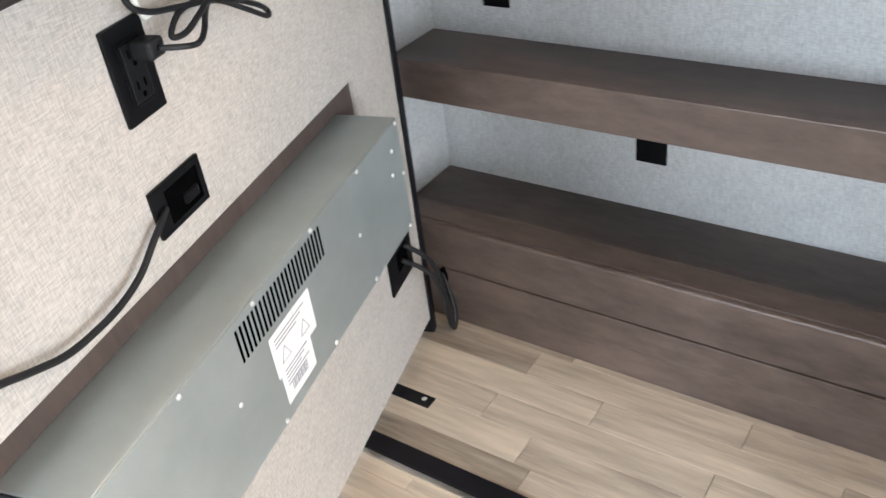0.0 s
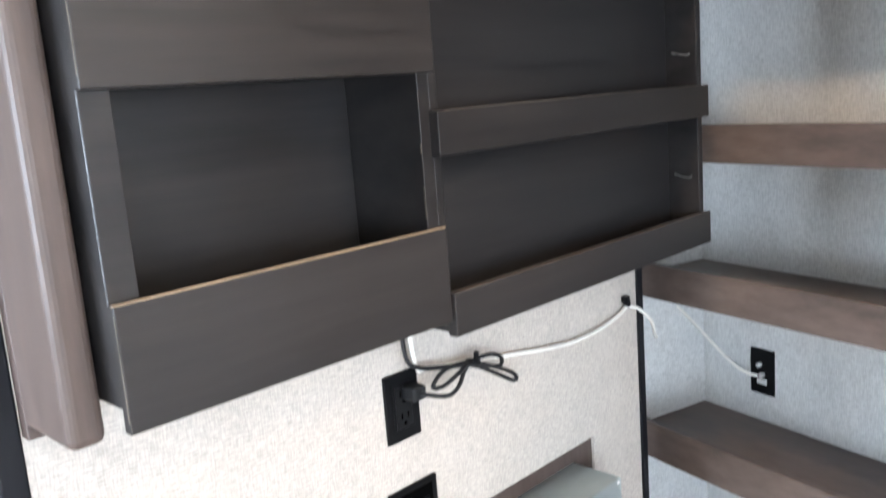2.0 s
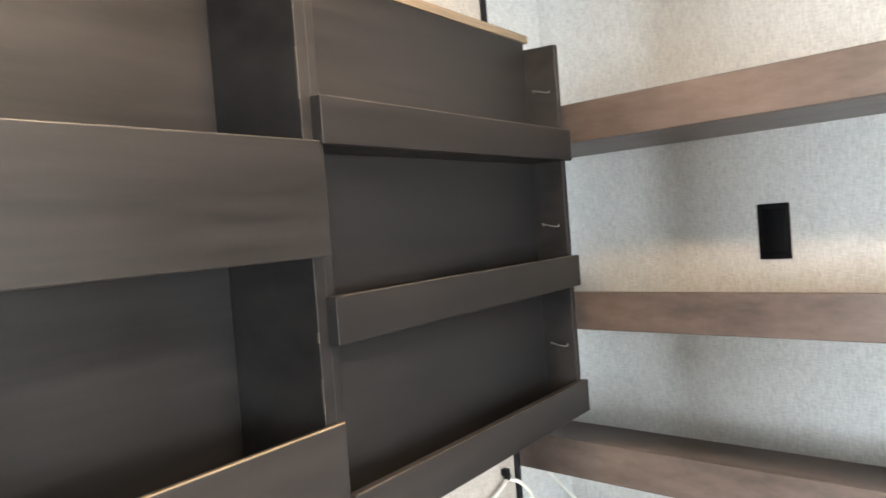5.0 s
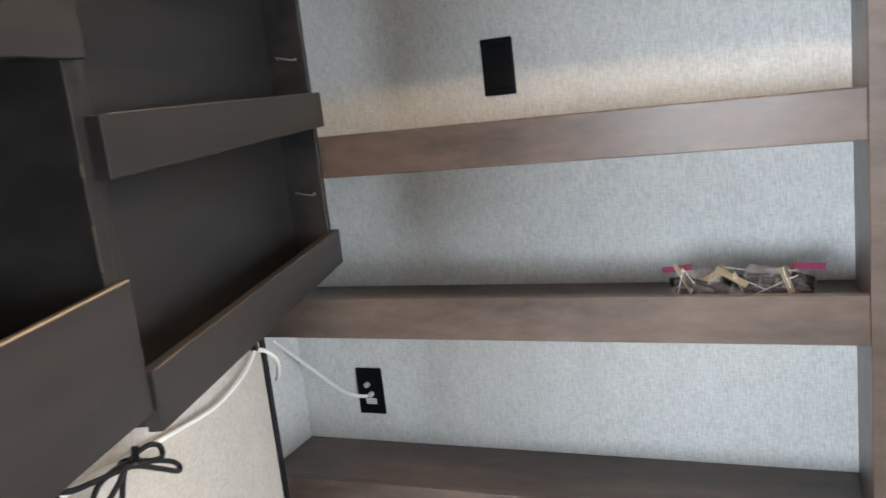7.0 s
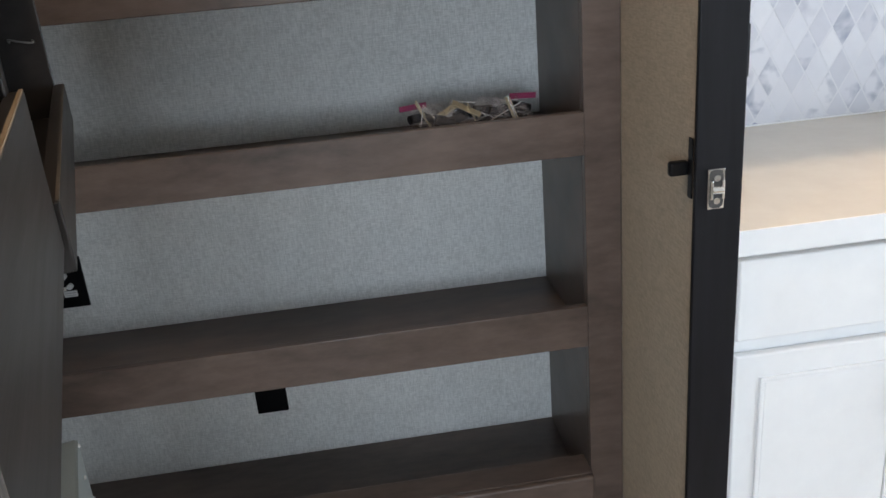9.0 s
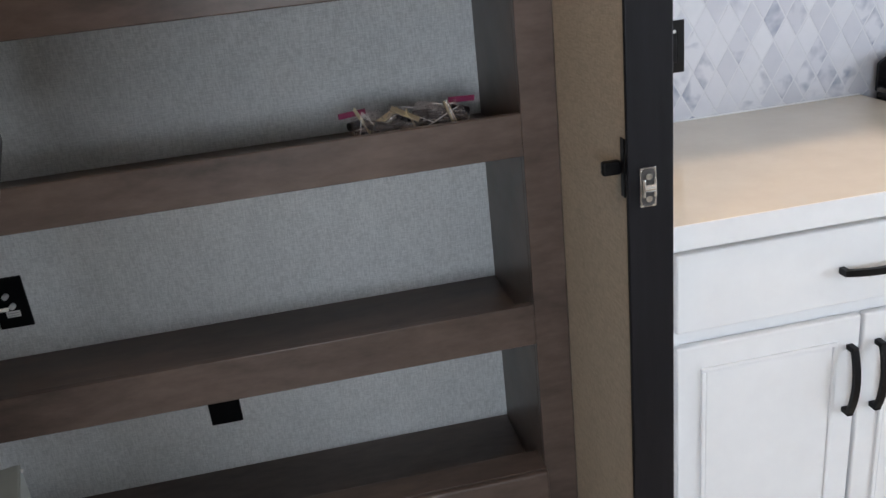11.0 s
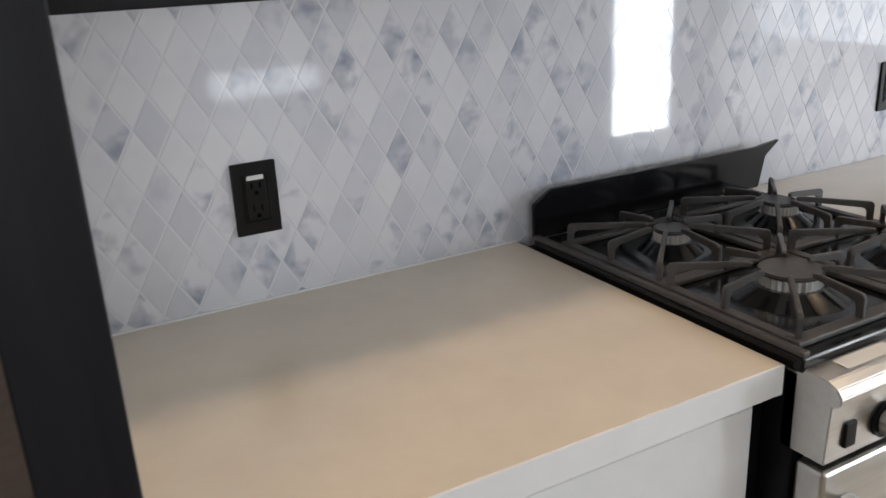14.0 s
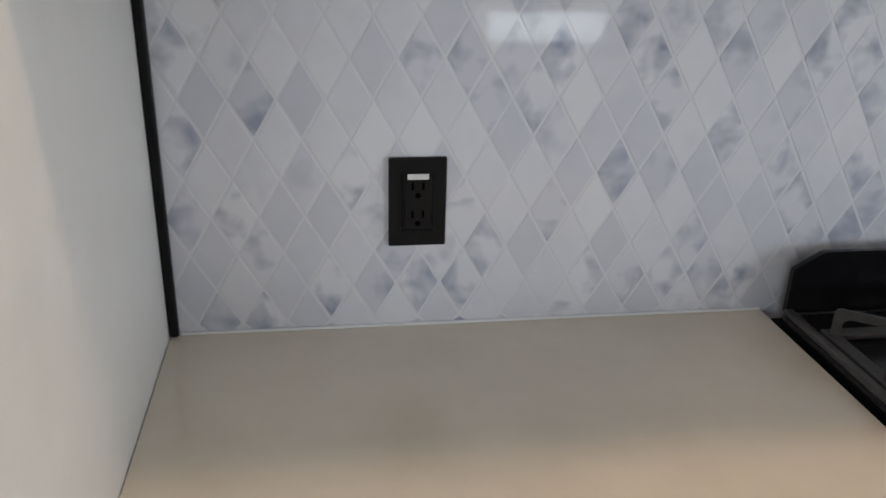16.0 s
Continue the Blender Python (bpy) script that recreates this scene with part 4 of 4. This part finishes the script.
part("valance", cuboid(0, EAST - KX0, -0.014, -0.0005, -0.014, 0.020, 0.002), BLACKTRIM, oc, "dark valance along the cabinet front")
part("light_rail", cuboid(0, EAST - KX0, BACK - 2.10 - 0.03, BACK - 2.10 - 0.002, -0.016, -0.0005, 0.002), BLACKTRIM, oc, "dark trim under the cabinet")

p = plate("kitchen_outlet", pose(1.805, BACK - 0.0105, 1.048, 0, 0, 180), 0.071, 0.114, "black duplex outlet set in the splashback", "outlet", CHARCOAL)
sockets(p)
part("test_label", cuboid(-0.013, 0.013, 0.0088, 0.0094, 0.0305, 0.0375), PAPER, p, "small white sticker")
p = plate("kitchen_outlet", pose(3.34, BACK - 0.0105, 1.05, 0, 0, 180), 0.071, 0.114, "black outlet in the splashback beyond the range", "outlet", CHARCOAL)
sockets(p)

# ---- unseen blind, added to limit the dinette window's reflection in the splashback ----
rs = thing("reflection_blind", I(2.50, SOUTH + 0.012, SHADE_LOW), "pale blind added to cut down the window's reflection", "window shade")
part("fabric", cuboid(0, 0.80, 0.0, 0.004, 0.02, 0.66, 0.001), WALLWHITE, rs)
part("bottom_bar", cuboid(0, 0.80, -0.002, 0.010, 0.0, 0.02, 0.003), WHITE, rs)
part("roller", cyl(0.022, 0.80, pose(0.40, 0.012, 0.66, 0, 90, 0), 18), WHITE, rs)

# ---- dinette opposite the kitchen ----
tb = thing("dinette_table", I(2.62, -0.10, 0), "white-topped pedestal dinette table under the window", "table")
part("tabletop", cuboid(-0.42, 0.42, -0.50, 0.50, 0.715, 0.75, 0.012, seg=3), WHITE, tb)
part("pedestal", cyl(0.04, 0.70, I(0, 0, 0.365), 24), STAINLESS, tb)
part("foot", cyl(0.2, 0.015, I(0, 0, 0.0075), 32, bevel=0.004), STAINLESS, tb)

# ---- ceiling lamps ----
for lx, ly in SPOTS:
    cl = thing("ceiling_lamp", I(lx, ly, CEIL), "round recessed warm ceiling lamp", "ceiling lamp", "ceiling lamps")
    part("bezel", cyl(0.085, 0.008, I(0, 0, -0.004), 28), WHITE, cl)
    part("lens", cyl(0.068, 0.004, I(0, 0, -0.011), 28), LAMP, cl, "glowing frosted lens")

# ---- floor details ----
th = thing("threshold_strip", I(0.0, 1.715, 0), "black metal floor track strip", "floor strip")
part("bar", cuboid(0.36, 1.44, -0.022, 0.022, 0, 0.008, 0.002), BLACKTRIM, th)
part("edge", cuboid(0.36, 1.44, -0.034, -0.0225, 0, 0.004, 0.001), STAINLESS, th, "thin grey metal edge")
fb = thing("floor_bracket", I(0.42, 1.86, 0), "black metal floor bracket with a screw", "bracket")
part("tongue", cuboid(-0.06, 0.055, -0.016, 0.016, 0, 0.005, 0.002), BLACKTRIM, fb)
part("screw", cyl(0.006, 0.004, I(0.036, 0, 0.007), 14, bevel=0.001), CHROME, fb)

bm = cuboid(1.509, KX1 - 0.002, BACK - 0.0152, BACK - 0.0108, KT + 0.0002, KT + 0.0034, 0.001)
structure("trim_caulk", bm, WHITE, "thin white caulk line where counter meets splashback", "trim")

# ---- splashback diamonds ----
sb = tagged(part("splashback", cuboid(KX0, EAST, BACK - 0.010, BACK - 0.001, KT - 0.02, 1.374), GROUT), "glossy grey-white marble diamond splashback", "splashback", "", "structure")
DW, DH, GAP = 0.0554, 0.0950, 0.0034
me = bpy.data.meshes.new("diamond_tile")
hw, hh = DW / 2 - GAP * 0.6, DH / 2 - GAP
y0, y1 = 0.0002, -0.0005
vs = [(-hw, y0, 0), (0, y0, -hh), (hw, y0, 0), (0, y0, hh)]
k = 0.985
vs += [(a * k, y1, c * k) for a, _, c in vs]
me.from_pydata(vs, [], [(4, 5, 6, 7), (0, 1, 5, 4), (1, 2, 6, 5), (2, 3, 7, 6), (3, 0, 4, 7)])
me.materials.append(TILE)
far_v, far_f = [], []
count = 0
x = KX0 - DW / 2 + 0.003
while x < 3.9:
    for half in (0, 1):
        cx = x + half * DW / 2
        z = KT + 0.012 - DH / 2 + half * DH / 2
        while z < 1.372:
            ok = z + hh < 1.372 and z - hh > KT - 0.02 and cx - hw > KX0 + 0.004
            if ok and count < 300 and cx < 2.9:
                t = new("diamond_tile", me)
                t.parent = sb
                t.location = (cx, BACK - 0.010, z)
                count += 1
            elif cx + hw > KX0 + 0.004 and z + hh > KT:
                base = len(far_v)
                far_v += [(cx + a, BACK - 0.010 + b, z + c) for a, b, c in vs]
                far_f += [tuple(base + q for q in f) for f in ((4, 5, 6, 7), (0, 1, 5, 4), (1, 2, 6, 5), (2, 3, 7, 6), (3, 0, 4, 7))]
            z += DH
    x += DW
# cut half tiles along the counter are sunk behind it; those past the ends are clipped
far_keep_v, far_keep_f = [], []
for f0 in range(0, len(far_v), 8):
    q = far_v[f0:f0 + 8]
    q = [(min(max(a, KX0 + 0.003), EAST), b, min(max(c, KT - 0.01), 1.373)) for a, b, c in q]
    base = len(far_keep_v)
    far_keep_v += q
    far_keep_f += [tuple(base + w for w in f) for f in ((4, 5, 6, 7), (0, 1, 5, 4), (1, 2, 6, 5), (2, 3, 7, 6), (3, 0, 4, 7))]
me2 = bpy.data.meshes.new("edge_tiles")
me2.from_pydata(far_keep_v, [], far_keep_f)
me2.materials.append(TILE)
ft = new("edge_tiles", me2)
ft.parent = sb
tagged(ft, kind="stuff")

# ---- floor planks ----
ROW, LONG = 0.0775, 0.47
floor_ob = bpy.data.objects["floor"]
plank_rng = random.Random(11)
meshes = {}


def plank_mesh(length):
    key = round(length, 3)
    if key not in meshes:
        bm = cuboid(0.0005, length - 0.0005, 0.0004, ROW - 0.0004, -0.012, 0.0, 0.0007, seg=1)
        q = bpy.data.meshes.new("plank")
        bm.to_mesh(q)
        bm.free()
        q.materials.append(FLOORWOOD)
        meshes[key] = q
    return meshes[key]


starts = {0: 0.608, 1: 0.795, 2: 1.055}
rest_v, rest_f = [], []
row_top, n = 2.111 + ROW, -1
while row_top > SOUTH + ROW:
    y0 = row_top - ROW
    x = starts.get(n, plank_rng.uniform(0, LONG)) - 8 * LONG
    while x < EAST:
        x0, x1 = max(x, WEST), min(x + LONG, EAST)
        if x1 - x0 > 0.02:
            if x1 > 0.0 and x0 < 2.6 and y0 > 0.0:
                pl = new("plank", plank_mesh(x1 - x0))
                pl.location = (x0, y0, 0)
                pl.parent = floor_ob
            else:
                base = len(rest_v)
                for z, e in ((-0.012, 0.0005), (-0.0007, 0.0005), (0.0, 0.0012)):
                    rest_v += [(x0 + e, y0 + e, z), (x1 - e, y0 + e, z), (x1 - e, row_top - e, z), (x0 + e, row_top - e, z)]
                for k in (0, 4):
                    rest_f += [tuple(base + k + q for q in (c, (c + 1) % 4, (c + 1) % 4 + 4, c + 4)) for c in range(4)]
                rest_f.append(tuple(base + 8 + c for c in range(4)))
        x += LONG
    row_top = y0
    n += 1
me3 = bpy.data.meshes.new("far_planks")
me3.from_pydata(rest_v, [], rest_f)
me3.materials.append(FLOORWOOD)
far_floor = new("far_planks", me3)
far_floor.parent = floor_ob
tagged(far_floor, kind="stuff")
